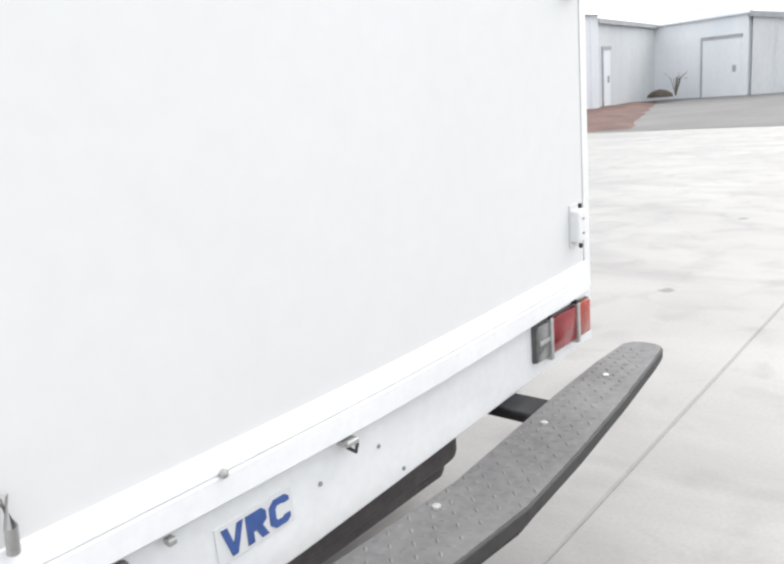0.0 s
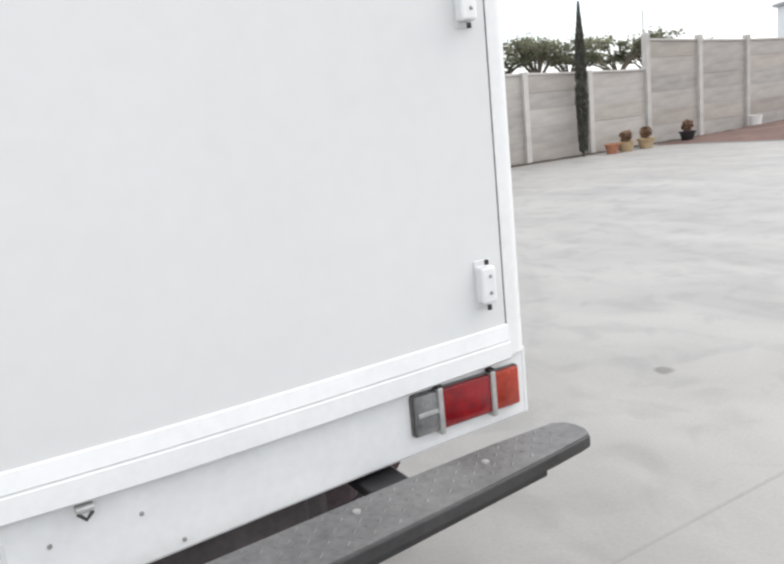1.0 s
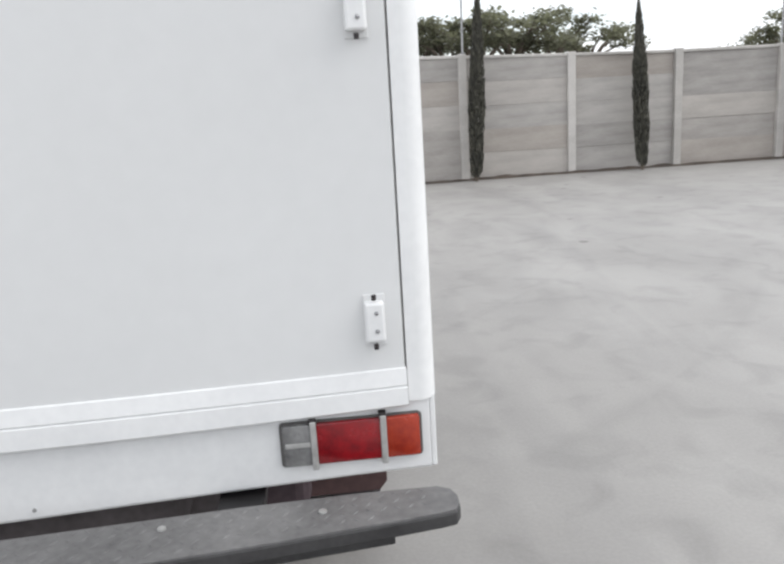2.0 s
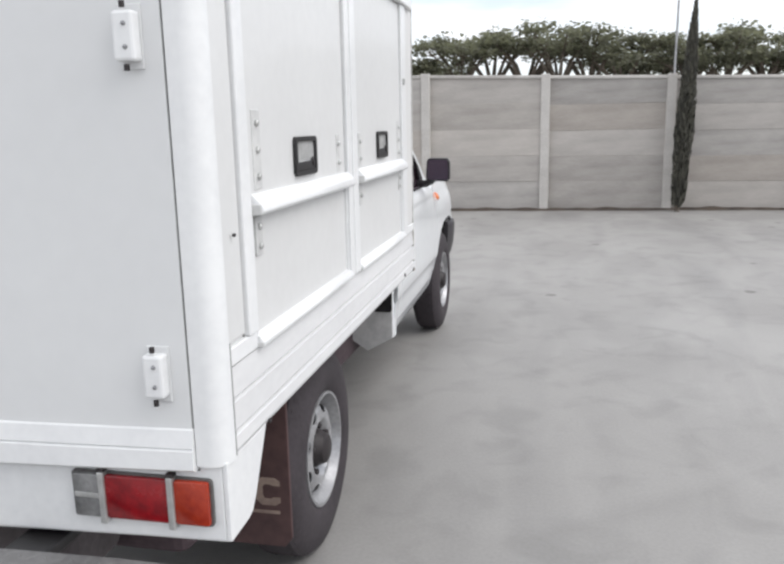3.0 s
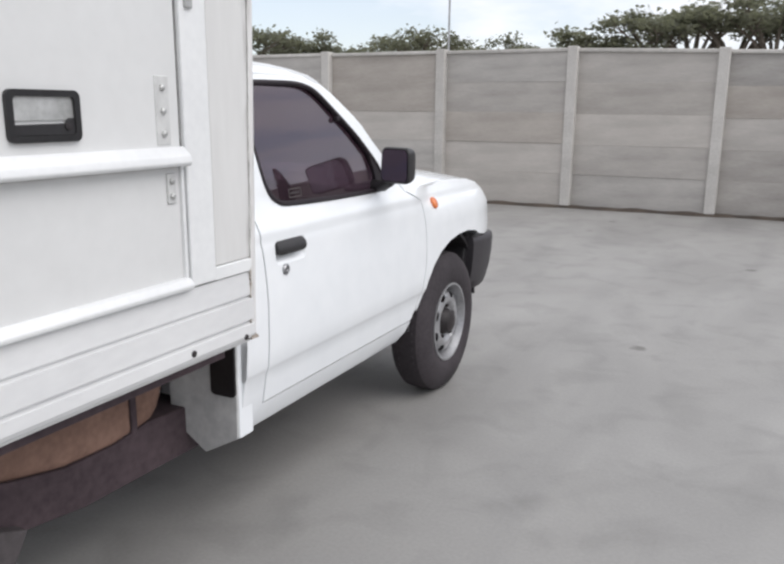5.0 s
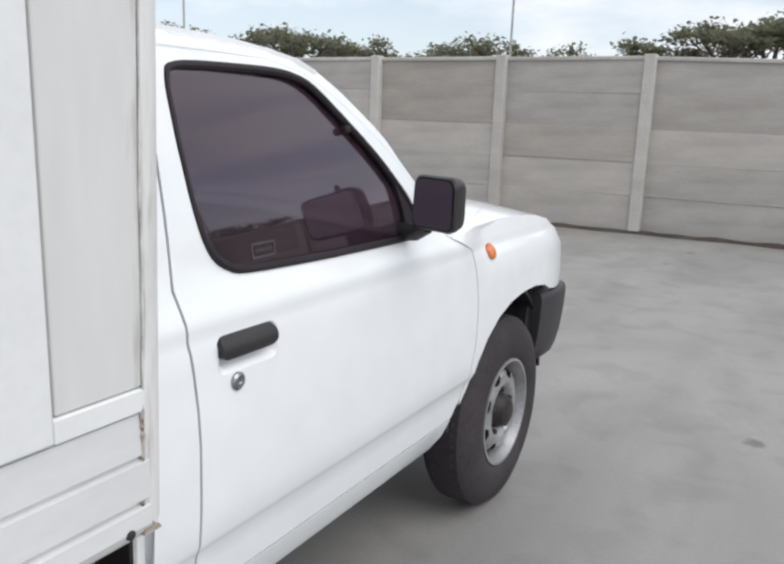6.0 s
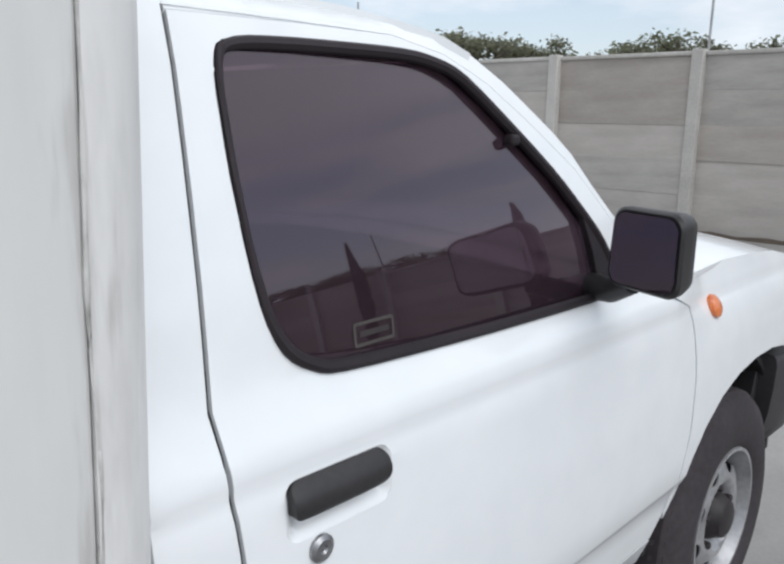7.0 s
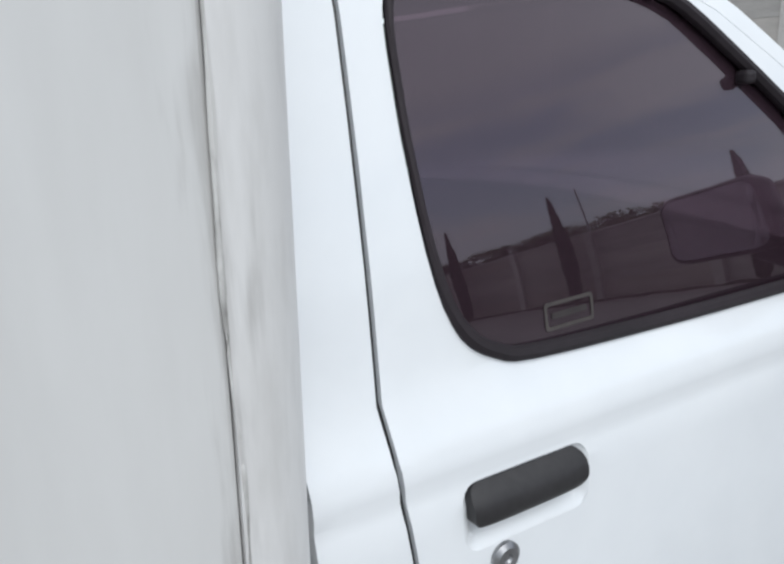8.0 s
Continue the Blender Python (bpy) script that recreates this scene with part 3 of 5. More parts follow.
# ---- sheds ----
def facade(name, p, q, depth, height0, height1, z0, material, label, ribs=0.0, roof=0.12, roof_mat=SHED_TRIM, door=None):
    """A shed whose front runs from p to q in plan, with its roof edge, ribs and door."""
    p, q = Vector((*p, 0)), Vector((*q, 0))
    along = (q - p).normalized()
    inward = Vector((-along.y, along.x, 0)) if (Vector((-along.y, along.x, 0)).dot(p)) > 0 else Vector((along.y, -along.x, 0))
    shed = thing(name, label, "shed", (p.x, p.y, z0))
    span = (q - p).length

    def slab(u0, u1, d0, d1, za, zb, zc=None):
        bm = bmesh.new()
        zc = zb if zc is None else zc
        v = [bm.verts.new(p + along * u + inward * d + Vector((0, 0, z))) for u, d, z in
             ((u0, d0, za), (u1, d0, za), (u1, d1, za), (u0, d1, za), (u0, d0, zb), (u1, d0, zc), (u1, d1, zc), (u0, d1, zb))]
        for f in ((0, 1, 2, 3), (4, 5, 6, 7), (0, 1, 5, 4), (1, 2, 6, 5), (2, 3, 7, 6), (3, 0, 4, 7)):
            bm.faces.new([v[i] for i in f])
        bmesh.ops.recalc_face_normals(bm, faces=bm.faces[:])
        return bm

    part("wall", slab(0, span, 0, depth, z0 - 0.3, height0, height1), material, shed)
    bm = slab(-0.12, span + 0.12, -0.14, depth + 0.1, height0, height0 + roof, height1 + roof)
    for v in bm.verts:
        if v.co.z <= height0 + 1e-6 and (v.co - p).dot(along) > span / 2:
            v.co.z = height1 + 0.002
        elif v.co.z <= height0 + 1e-6:
            v.co.z = height0 + 0.002
    part("roof", bm, roof_mat, shed)
    if ribs:
        u = ribs
        while u < span - 0.05:
            top = height0 + (height1 - height0) * u / span
            part("rib", slab(u - 0.03, u + 0.03, -0.03, 0.0, z0 - 0.1, top - 0.02), material, shed)
            u += ribs
    if door:
        u0, u1, top, mat = door
        part("door", slab(u0, u1, -0.025, 0.0, z0, top), mat, shed, "plain sheet door")
        part("door_frame", slab(u0 - 0.07, u1 + 0.07, -0.05, 0.0, top, top + 0.12), SHED_TRIM, shed)
        part("door_frame", slab(u0 - 0.07, u0, -0.05, 0.0, z0, top), SHED_TRIM, shed)
        part("door_lock", slab(u1 - 0.30, u1 - 0.18, -0.06, -0.025, z0 + 0.95, z0 + 1.2), SHED_TRIM, shed)
    return shed


facade("metal_shed", (21.7, 12.85), (24.3, 11.1), 0.9, 3.48, 3.30, 0.05, SHED, "pale blue-grey metal sheet shed beside the wall", ribs=0.71, roof=0.09)
facade("grey_shed", (24.42, 11.2), (31.1, 11.7), 1.6, 3.04, 2.95, 0.02, SHED_GREY, "light grey shed with a dark fascia and a narrow door", roof=0.17, door=(0.5, 1.25, 2.15, SHED))
facade("white_building", (31.35, 12.13), (29.95, 7.65), 7.0, 3.02, 3.06, 0.02, SHED, "pale painted building with a wide door", roof=0.07, roof_mat=SHED, door=(2.75, 4.4, 2.25, SHED))
facade("low_building", (29.98, 7.5), (31.3, 0.45), 8.0, 2.95, 1.75, 0.02, SHED_GREY, "grey building with a sloping dark roof edge", ribs=0.8, roof=0.22)
roof_box = part("water_tank", block(30.9, 33.1, 8.4, 10.0, 3.05, 3.62, 0.08), SHED)
tagged(roof_box, "pale blue tank standing on the flat roof", "tank")


# ---- plants ----
def cypress(name, place, height, width, seed, lean=(0.0, 0.0)):
    """A narrow pencil cypress: a trunk and hundreds of upright sprays."""
    r = random.Random(seed)
    x, y, z = place
    tree = thing(name, "slender dark green cypress against the concrete wall", "tree", place, "cypresses along the wall")
    part("trunk", tube([(x, y, z - 0.05), (x, y, z + height * 0.5), (x + lean[0] * 0.9, y + lean[1], z + height * 0.93)], [0.04, 0.025, 0.008], 7), BARK, tree)
    bm = bmesh.new()
    for i in range(3600):
        t = r.random() ** 0.85
        prof = width * (0.62 + 0.38 * math.sin(min(1.0, t * 2.2) * math.pi / 2)) * (1 - t ** 3.2) * (0.92 + 0.16 * noise.noise((t * 7, seed, 0)))
        a, q = r.uniform(0, 2 * math.pi), r.uniform(0.35, 1.0)
        c = Vector((x + lean[0] * t + prof * q * math.cos(a), y + lean[1] * t + prof * q * math.sin(a), z + 0.10 + (height - 0.22) * t))
        up = Vector((0.25 * math.cos(a), 0.25 * math.sin(a), 1)).normalized() * r.uniform(0.05, 0.12)
        side = Vector((-math.sin(a + r.uniform(-1, 1)), math.cos(a + r.uniform(-1, 1)), 0)) * r.uniform(0.009, 0.021)
        out = Vector((math.cos(a), math.sin(a), 0)) * 0.012
        v = [bm.verts.new(c - up * 0.5), bm.verts.new(c + side), bm.verts.new(c + up), bm.verts.new(c - side), bm.verts.new(c + out)]
        for f in ((0, 1, 4), (1, 2, 4), (2, 3, 4), (3, 0, 4)):
            bm.faces.new([v[k] for k in f])
    part("crown", bm, CYPRESS, tree)
    return tree


cypress("cypress", (2.66, 11.98, level(2.66, 11.98)), 3.42, 0.165, 1, (0.12, 0))
cypress("cypress", (5.80, 12.02, level(5.80, 12.02)), 3.05, 0.165, 2, (-0.12, 0))
cypress("cypress", (8.96, 12.05, level(8.96, 12.05)), 3.40, 0.17, 3, (0.03, 0))
cypress("cypress", (12.20, 12.08, level(12.20, 12.08)), 3.62, 0.17, 4, (0.02, 0))


def broad_tree(seed, height, spread, leggy=False):
    """A broadleaf tree at the origin: trunk, limbs and a crown of leaf clumps with gaps."""
    r = random.Random(seed)
    tree = thing("tree", "broad dark green tree beyond the wall", "tree", (0, 0, 0), "trees beyond the wall")
    wood = bmesh.new()
    fork = height * 0.55
    tube([(0, 0, -0.1), (0.05, 0.02, fork * 0.5), (0.0, 0.05, fork)], [0.20, 0.15, 0.12], 8, wood)
    tips = []
    for i in range(9):
        a = 2 * math.pi * i / 9 + r.uniform(-0.3, 0.3)
        l = spread * r.uniform(0.45, 0.95)
        top = Vector((l * math.cos(a), l * math.sin(a), height * (r.uniform(0.88, 1.0) if leggy else r.uniform(0.72, 0.95))))
        mid = Vector((top.x * 0.45, top.y * 0.45, fork + (top.z - fork) * 0.6))
        tube([(0, 0.05, fork - 0.05), mid, top], [0.09, 0.055, 0.015], 6, wood)
        tips += [(top, 1.0)] if leggy else [(top, 1.0), (mid.lerp(top, 0.6), 0.8)]
        for k in range(2):
            b = top + Vector((r.uniform(-1, 1), r.uniform(-1, 1), r.uniform(-0.25, 0.25))) * spread * 0.38
            tube([mid.lerp(top, 0.5), b], [0.03, 0.008], 5, wood)
            tips.append((b, 0.75))
    part("trunk", wood, BARK, tree)
    bm = bmesh.new()
    for tip, size in tips:
        n = int(80 * size)
        rad = spread * 0.25 * size * r.uniform(0.8, 1.25)
        for i in range(n):
            d = Vector((r.gauss(0, 1), r.gauss(0, 1), r.gauss(0, 0.5))).normalized() * rad * r.random() ** 0.45
            c = tip + d
            u = Vector((r.uniform(-1, 1), r.uniform(-1, 1), r.uniform(-0.6, 0.6))).normalized()
            w = u.cross(Vector((r.uniform(-1, 1), r.uniform(-1, 1), 1))).normalized()
            s = r.uniform(0.06, 0.13)
            v = [bm.verts.new(c - u * s), bm.verts.new(c + w * s * 0.55), bm.verts.new(c + u * s), bm.verts.new(c - w * s * 0.55 + Vector((0, 0, 0.03)))]
            bm.faces.new(v[:3])
            bm.faces.new((v[0], v[2], v[3]))
    part("crown", bm, LEAF, tree)
    return tree


variants = [broad_tree(s, 5.2, 2.1) for s in (11, 12, 13)] + [broad_tree(14, 5.2, 2.1, True)]
tree_rng = random.Random(21)
#  bearing from the truck's rear corner, distance and height
ROW = []
for b, d, h in ((-45.5, 33, 4.8), (-40.0, 33, 4.45), (-37.6, 34, 4.6), (-35.0, 32, 4.5), (-32.4, 33, 4.5), (-29.8, 33, 4.4), (-23.9, 33, 4.3), (-21.8, 34, 4.65),
                (-14.4, 33, 4.45), (-12.2, 32, 4.5), (-9.8, 33, 4.7), (-7.4, 32, 5.0), (-5.0, 33, 5.35), (-2.6, 33, 5.1), (-0.4, 32, 5.15), (1.8, 33, 5.0), (4.0, 33, 5.0), (6.2, 34, 4.9),
                (8.6, 33, 5.0), (11.0, 33, 5.0), (13.4, 34, 5.1), (16.0, 35, 4.9), (18.6, 36, 4.6), (29.9, 34, 3.5), (31.9, 33, 3.7), (34.0, 33, 4.2), (36.6, 34, 4.4), (39.6, 34, 4.2), (42.0, 35, 4.1),
                (45.4, 34, 4.0), (47.6, 35, 4.0), (50.2, 36, 3.8)):
    ROW.append((0.9 + d * math.sin(radians(b)), -1.0 + d * math.cos(radians(b)), h * 0.95))
for i, (x, y, h) in enumerate(ROW):
    s = h / 5.2
    w = s * tree_rng.uniform(1.05, 1.4)
    m = Matrix.Translation((x, y, 0)) @ Matrix.Rotation(tree_rng.uniform(0, 6.28), 4, "Z")
    if i < 4:
        tree = variants[i]
        tree.scale = (w, w, s)
        tree.matrix_basis = m @ Matrix.Diagonal((w, w, s, 1))
    else:
        tree = copy_thing(variants[3 if 11 <= i <= 15 or i % 7 == 6 else i % 3], m)
        tree.scale = (w, w, s)


def pot(place, r, h, material, label, plant=0.0, seed=1):
    """A tapered plant pot with a rolled rim, with soil and perhaps a shrub in it."""
    x, y, z = place
    it = thing("plant_pot", label, "plant pot", place, "pots by the wall")
    part("pot", lathe([(0, r * 0.7), (0.02, r * 0.74), (h * 0.85, r * 0.97), (h * 0.85, r * 1.08), (h, r * 1.1), (h, r * 0.95), (h * 0.9, r * 0.9), (h * 0.9, 0)], place, "z", 18), material, it, smooth=True)
    if plant:
        q = random.Random(seed)
        bm = bmesh.new()
        for i in range(220):
            d = Vector((q.gauss(0, 1), q.gauss(0, 1), q.gauss(0, 1))).normalized() * plant * q.random() ** 0.4
            c = Vector((x, y, z + h + plant * 0.75)) + Vector((d.x * 0.8, d.y * 0.8, d.z * 0.8))
            u = Vector((q.uniform(-1, 1), q.uniform(-1, 1), q.uniform(-0.3, 1))).normalized() * 0.06
            w = u.cross(Vector((q.uniform(-1, 1), q.uniform(-1, 1), 0.3))).normalized() * 0.025
            v = [bm.verts.new(c - u), bm.verts.new(c + w), bm.verts.new(c + u), bm.verts.new(c - w)]
            bm.faces.new(v)
        part("plant", bm, SHRUB, it)
    return it


pot((12.75, 11.7, level(12.75, 11.7)), 0.17, 0.24, CLAY, "reddish clay pot on the concrete beside the wall")
pot((13.25, 11.72, level(13.25, 11.72)), 0.20, 0.24, STRAW, "pale clay pot with a small dry shrub", 0.17, 2)
pot((13.95, 11.72, level(13.95, 11.72)), 0.21, 0.25, STRAW, "tan clay pot with a dry brown shrub", 0.18, 3)
pot((15.35, 11.6, level(15.35, 11.6) + 0.05), 0.20, 0.22, BLACK_PLASTIC, "dark plastic pot with a low shrub", 0.18, 4)
bag = part("white_sack", lathe([(0.0, 0.02), (0.02, 0.22), (0.10, 0.25), (0.17, 0.17), (0.20, 0.0)], (16.6, 8.4, level(16.6, 8.4) + 0.08), "z", 16), PALE, smooth=True)
tagged(bag, "crumpled white sack lying on the soil", "sack")
tub = part("white_tub", lathe([(0, 0.14), (0.3, 0.18), (0.34, 0.19), (0.34, 0.15), (0.1, 0.1), (0.1, 0)], (18.6, 11.9, level(18.6, 11.9) + 0.04), "z", 16), PALE, smooth=True)
tagged(tub, "small white tub on the soil by the wall", "tub")
rock = part("rubble_heap", lathe([(0, 0.5), (0.12, 0.45), (0.25, 0.25), (0.3, 0.0)], (28.3, 10.4, 0.24), "z", 14), DIRT, smooth=True)
tagged(rock, "dark heap of rubble on the soil", "heap")
shrub = thing("dry_shrub", "thin grey shrub before the pale building", "shrub", (29.75, 10.3, 0.25))
bm = bmesh.new()
q = random.Random(5)
for i in range(14):
    a = q.uniform(0, 6.28)
    tube([(29.75, 10.3, 0.20), (29.75 + 0.2 * math.cos(a), 10.3 + 0.2 * math.sin(a), 0.9), (29.75 + 0.45 * math.cos(a), 10.3 + 0.45 * math.sin(a), q.uniform(0.8, 1.15))], [0.015, 0.01, 0.005], 5, bm)
part("twigs", bm, BARK, shrub)


# ---- the pickup truck with its cargo box ----
MID = -0.955                     # the truck's middle line
truck = thing("pickup_truck", "white single-cab pickup with a white cargo box behind", "pickup truck", (MID, 2.0, 0))


def across_cab(y, z):
    """Outer side of the cab at the height z: sill, belly, shoulder line, leaning windows, roof edge; the nose is rounded in plan."""
    prof = ((0.34, -0.20), (0.372, -0.158), (0.42, -0.132), (0.50, -0.120), (0.545, -0.1135), (0.558, -0.1115), (0.566, -0.1075), (0.58, -0.1025), (0.66, -0.098), (0.80, -0.098), (0.93, -0.104),
            (0.955, -0.1055), (0.968, -0.1085), (0.980, -0.1108), (0.994, -0.1088), (1.01, -0.1105), (1.03, -0.119), (1.06, -0.138), (1.12, -0.147), (1.18, -0.157), (1.28, -0.180), (1.37, -0.206), (1.45, -0.232), (1.50, -0.257), (1.527, -0.297), (1.545, -0.36))
    x = prof[-1][1]
    top, z = z, z + (min(z, 1.0) - z) * min(1.0, max(0.0, (y - 3.5) / 0.15))
    for (z0, x0), (z1, x1) in zip(prof, prof[1:]):
        if z <= z1:
            t = max(0.0, (z - z0) / (z1 - z0))
            x = x0 + (x1 - x0) * t
            break
    if y > 4.2:
        x -= 0.50 * (y - 4.2) ** 2.2
    if y > 3.5 and top > 0.9:
        x -= 0.30 * (top - 0.9) * min(1.0, (y - 3.5) / 0.2)
    return x


def left_side(bm):
    """The same panel, mirrored to the other side of the truck."""
    out = bm.copy()
    for v in out.verts:
        v.co.x = 2 * MID - v.co.x
    bmesh.ops.reverse_faces(out, faces=out.faces[:])
    return out


CREASES = (0.558, 0.566, 0.58, 0.93, 0.955, 0.968, 0.980, 0.994, 1.01, 1.03)
SEAM_REAR = [(2.392, 0.455), (2.397, 0.62), (2.399, 0.78), (2.397, 0.85), (2.391, 0.92), (2.385, 0.97), (2.381, 1.02), (2.380, 1.07), (2.384, 1.15), (2.390, 1.25), (2.397, 1.34), (2.405, 1.43), (2.412, 1.490)]
SEAM_TOP = [(2.60, 1.494), (2.765, 1.492), (2.868, 1.472), (2.960, 1.431), (3.060, 1.368), (3.168, 1.294), (3.275, 1.196), (3.363, 1.107), (3.428, 1.040)]
SEAM_FRONT = [(3.582, 0.985), (3.592, 0.92), (3.605, 0.82), (3.605, 0.70), (3.575, 0.57), (3.54, 0.50), (3.505, 0.455)]
GAP = 0.0025
door_line = SEAM_REAR + SEAM_TOP + SEAM_FRONT
WINDOW = [(2.574, 1.072), (2.522, 1.084), (2.482, 1.113), (2.458, 1.172), (2.447, 1.28), (2.448, 1.374), (2.455, 1.436), (2.474, 1.462), (2.54, 1.470), (2.66, 1.473),
          (2.775, 1.473), (2.842, 1.465), (2.901, 1.443), (2.995, 1.374), (3.089, 1.301), (3.17, 1.229), (3.23, 1.168), (3.268, 1.107), (3.267, 1.073), (3.238, 1.060), (2.95, 1.061), (2.75, 1.065)]
WINDOW = smooth_loop(WINDOW)
CUP = rounded(2.450, 2.624, 0.897, 0.974, 0.022, 5)


def grown(loop, d):
    """The outline moved outwards by d."""
    k, out = len(loop), []
    area = sum(loop[i][0] * loop[(i + 1) % k][1] - loop[(i + 1) % k][0] * loop[i][1] for i in range(k))
    s = d if area > 0 else -d
    for i in range(k):
        a, b, c = Vector(loop[i - 1]), Vector(loop[i]), Vector(loop[(i + 1) % k])
        n0, n1 = (b - a).normalized(), (c - b).normalized()
        n = Vector((n0.y + n1.y, -n0.x - n1.x))
        n = n.normalized() if n.length > 1e-6 else Vector((n0.y, -n0.x))
        out.append((b.x + n.x * s, b.y + n.y * s))
    return out


def both_sides(name, bm, material, label="", smooth=True, parent=None):
    other = left_side(bm)
    a = part(name, bm, material, parent or truck, label, smooth)
    b = part(name, other, material, truck, label, smooth)
    return a, b


door, door_left = both_sides("door", skin([q if a in SEAM_TOP[1:-1] else p for a, p, q in zip(door_line, grown(door_line, -GAP), grown(door_line, -0.0003))], [WINDOW, CUP], across_cab, -0.035, 0.04, CREASES), CAB_WHITE, "white painted door with a tinted window")
# rubber and painted flange behind the door gap
part("door_seal", tube([(across_cab(y, z) - 0.016, y, z) for y, z in SEAM_REAR], 0.009, 6), BLACK_RUBBER, door, "", True)
part("door_seal", tube([(across_cab(y, z) - 0.0115, y, z) for y, z in SEAM_FRONT + SEAM_REAR[:1]], 0.009, 6), JOINT_GREY, door, "", True)
part("door_seal", tube([(across_cab(y, z) - 0.0105, y, z) for y, z in SEAM_REAR[-1:] + SEAM_TOP + SEAM_FRONT[:1]], 0.009, 6), CAB_WHITE, door, "", True)
# rubber round the window, a rounded black bead
bm = bmesh.new()
bead = grown(WINDOW, -0.0075)
loop = [(across_cab(y, z) - 0.001, y, z) for y, z in bead]
wide = [0.0048 if p[1] < 2.475 and p[2] > 1.16 else 0.0092 for p in loop]
wide = [sum(wide[(i + d) % len(wide)] for d in range(-2, 3)) / 5 for i in range(len(wide))]
tube(loop + loop[:2], wide + wide[:2], 8, bm)
other = left_side(bm)
part("window_seal", bm, SEAL_BLACK, door, "black rubber window seal", True)
part("window_seal", other, SEAL_BLACK, door_left, "", True)


def pane_at(y, z):
    """The pane turns in towards its front, then runs level with the seal."""
    t = min(max((y - 2.85) / 0.35, 0.0), 1.0)
    return across_cab(y, z) - 0.007 - 0.027 * (min(y, 2.85) - 2.70 + 0.35 * (t - 0.5 * t * t) * 0.6)


glass = skin(grown(WINDOW, -0.004), [], pane_at, -0.004, 0.04)
other = left_side(glass)
part("window_pane", glass, TINTED, door, "dark tinted glass", True)
part("window_pane", other, TINTED, door_left, "dark tinted glass", True)
# black sail behind the mirror
bm = skin([(3.285, 1.066), (3.268, 1.12), (3.20, 1.20), (3.17, 1.222), (3.165, 1.220), (3.188, 1.15), (3.205, 1.064)], [], lambda y, z: across_cab(y, z) + 0.003, -0.012, 0.04)
part("mirror_sail", bm, SEAL_BLACK, door)
# small sticker inside the pane's lower rear corner: a pale outline with a dim field
bm = skin(rounded(2.597, 2.672, 1.094, 1.125, 0.004, 3), [rounded(2.601, 2.668, 1.098, 1.121, 0.003, 3)], lambda y, z: pane_at(y, z) + 0.0012, -0.0008, 0.05)
part("sticker_frame", bm, STICKER_EDGE, door)
bm = skin(rounded(2.607, 2.662, 1.106, 1.113, 0.003, 3), [], lambda y, z: pane_at(y, z) + 0.0012, -0.0008, 0.05)
part("sticker_field", bm, STICKER, door)
# clip on the seal at the front of the window
part("seal_clip", block(across_cab(2.99, 1.35) - 0.010, across_cab(2.99, 1.35) + 0.010, 2.982, 3.004, 1.338, 1.356, 0.005), SEAL_BLACK, door)

# door handle in its recess, and the lock
def cup_depth(y, z):
    d = min(y - 2.450, 2.624 - y, z - 0.897, 0.974 - z)
    t = min(max(d / 0.024, 0.0), 1.0)
    return across_cab(y, z) - 0.017 * t * t * (3 - 2 * t)


part("handle_cup", skin(CUP, [], cup_depth, -0.004, 0.008), CAB_WHITE, door, "", True)
hb = skin(rounded(2.456, 2.612, 0.928, 0.972, 0.014, 5), [], lambda y, z: across_cab(y, z) + 0.017 - 22.0 * (z - 0.946) ** 2 - 0.005 * abs((y - 2.534) / 0.086) ** 4, -0.022, 0.008)
part("door_handle", hb, BLACK_PLASTIC, door, "black plastic door handle", True)
part("door_lock", lathe([(-0.004, 0.018), (0.004, 0.018), (0.008, 0.013), (0.007, 0.006), (0.004, 0.004), (0.004, 0)], (across_cab(2.50, 0.878), 2.50, 0.878), "x", 20), CHROME, door, "round metal door lock", True)
part("chip", lathe([(0.0, 0.004), (0.0012, 0.003), (0.0014, 0)], (across_cab(2.412, 1.053), 2.412, 1.053), "x", 8), JOINT_GREY, door)

# rear quarter, roof rail and windscreen pillar in one shell round the door
sill = [(2.281, 0.372), (3.425, 0.372), (3.475, 0.405), (3.505, 0.451), (2.388, 0.451), *[(y - 0.004, z) for y, z in SEAM_REAR[1:-1]], (2.408, 1.494),
        *[(y + 0.0003, z + 0.0005) for y, z in SEAM_TOP],
        (3.455, 1.046), (3.375, 1.120), (3.302, 1.186), (3.215, 1.266), (3.165, 1.320), (3.117, 1.358), (3.057, 1.399), (3.002, 1.436), (2.937, 1.474), (2.872, 1.500), (2.80, 1.517), (2.70, 1.530), (2.60, 1.537), (2.297, 1.541)]
both_sides("cab_shell", skin(sill, [], across_cab, -0.03, 0.05, CREASES), CAB_WHITE, "white cab sill, rear corner and pillar")


def sheet_across(stations, crown, steps=12):
    rows = []
    for y, z, inset in stations:
        xr = across_cab(y, min(z, 1.545)) + inset
        xl = 2 * MID - xr
        rows.append([(xr + (xl - xr) * i / steps, y, z + crown * (1 - (2 * i / steps - 1) ** 2)) for i in range(steps + 1)])
    return rows


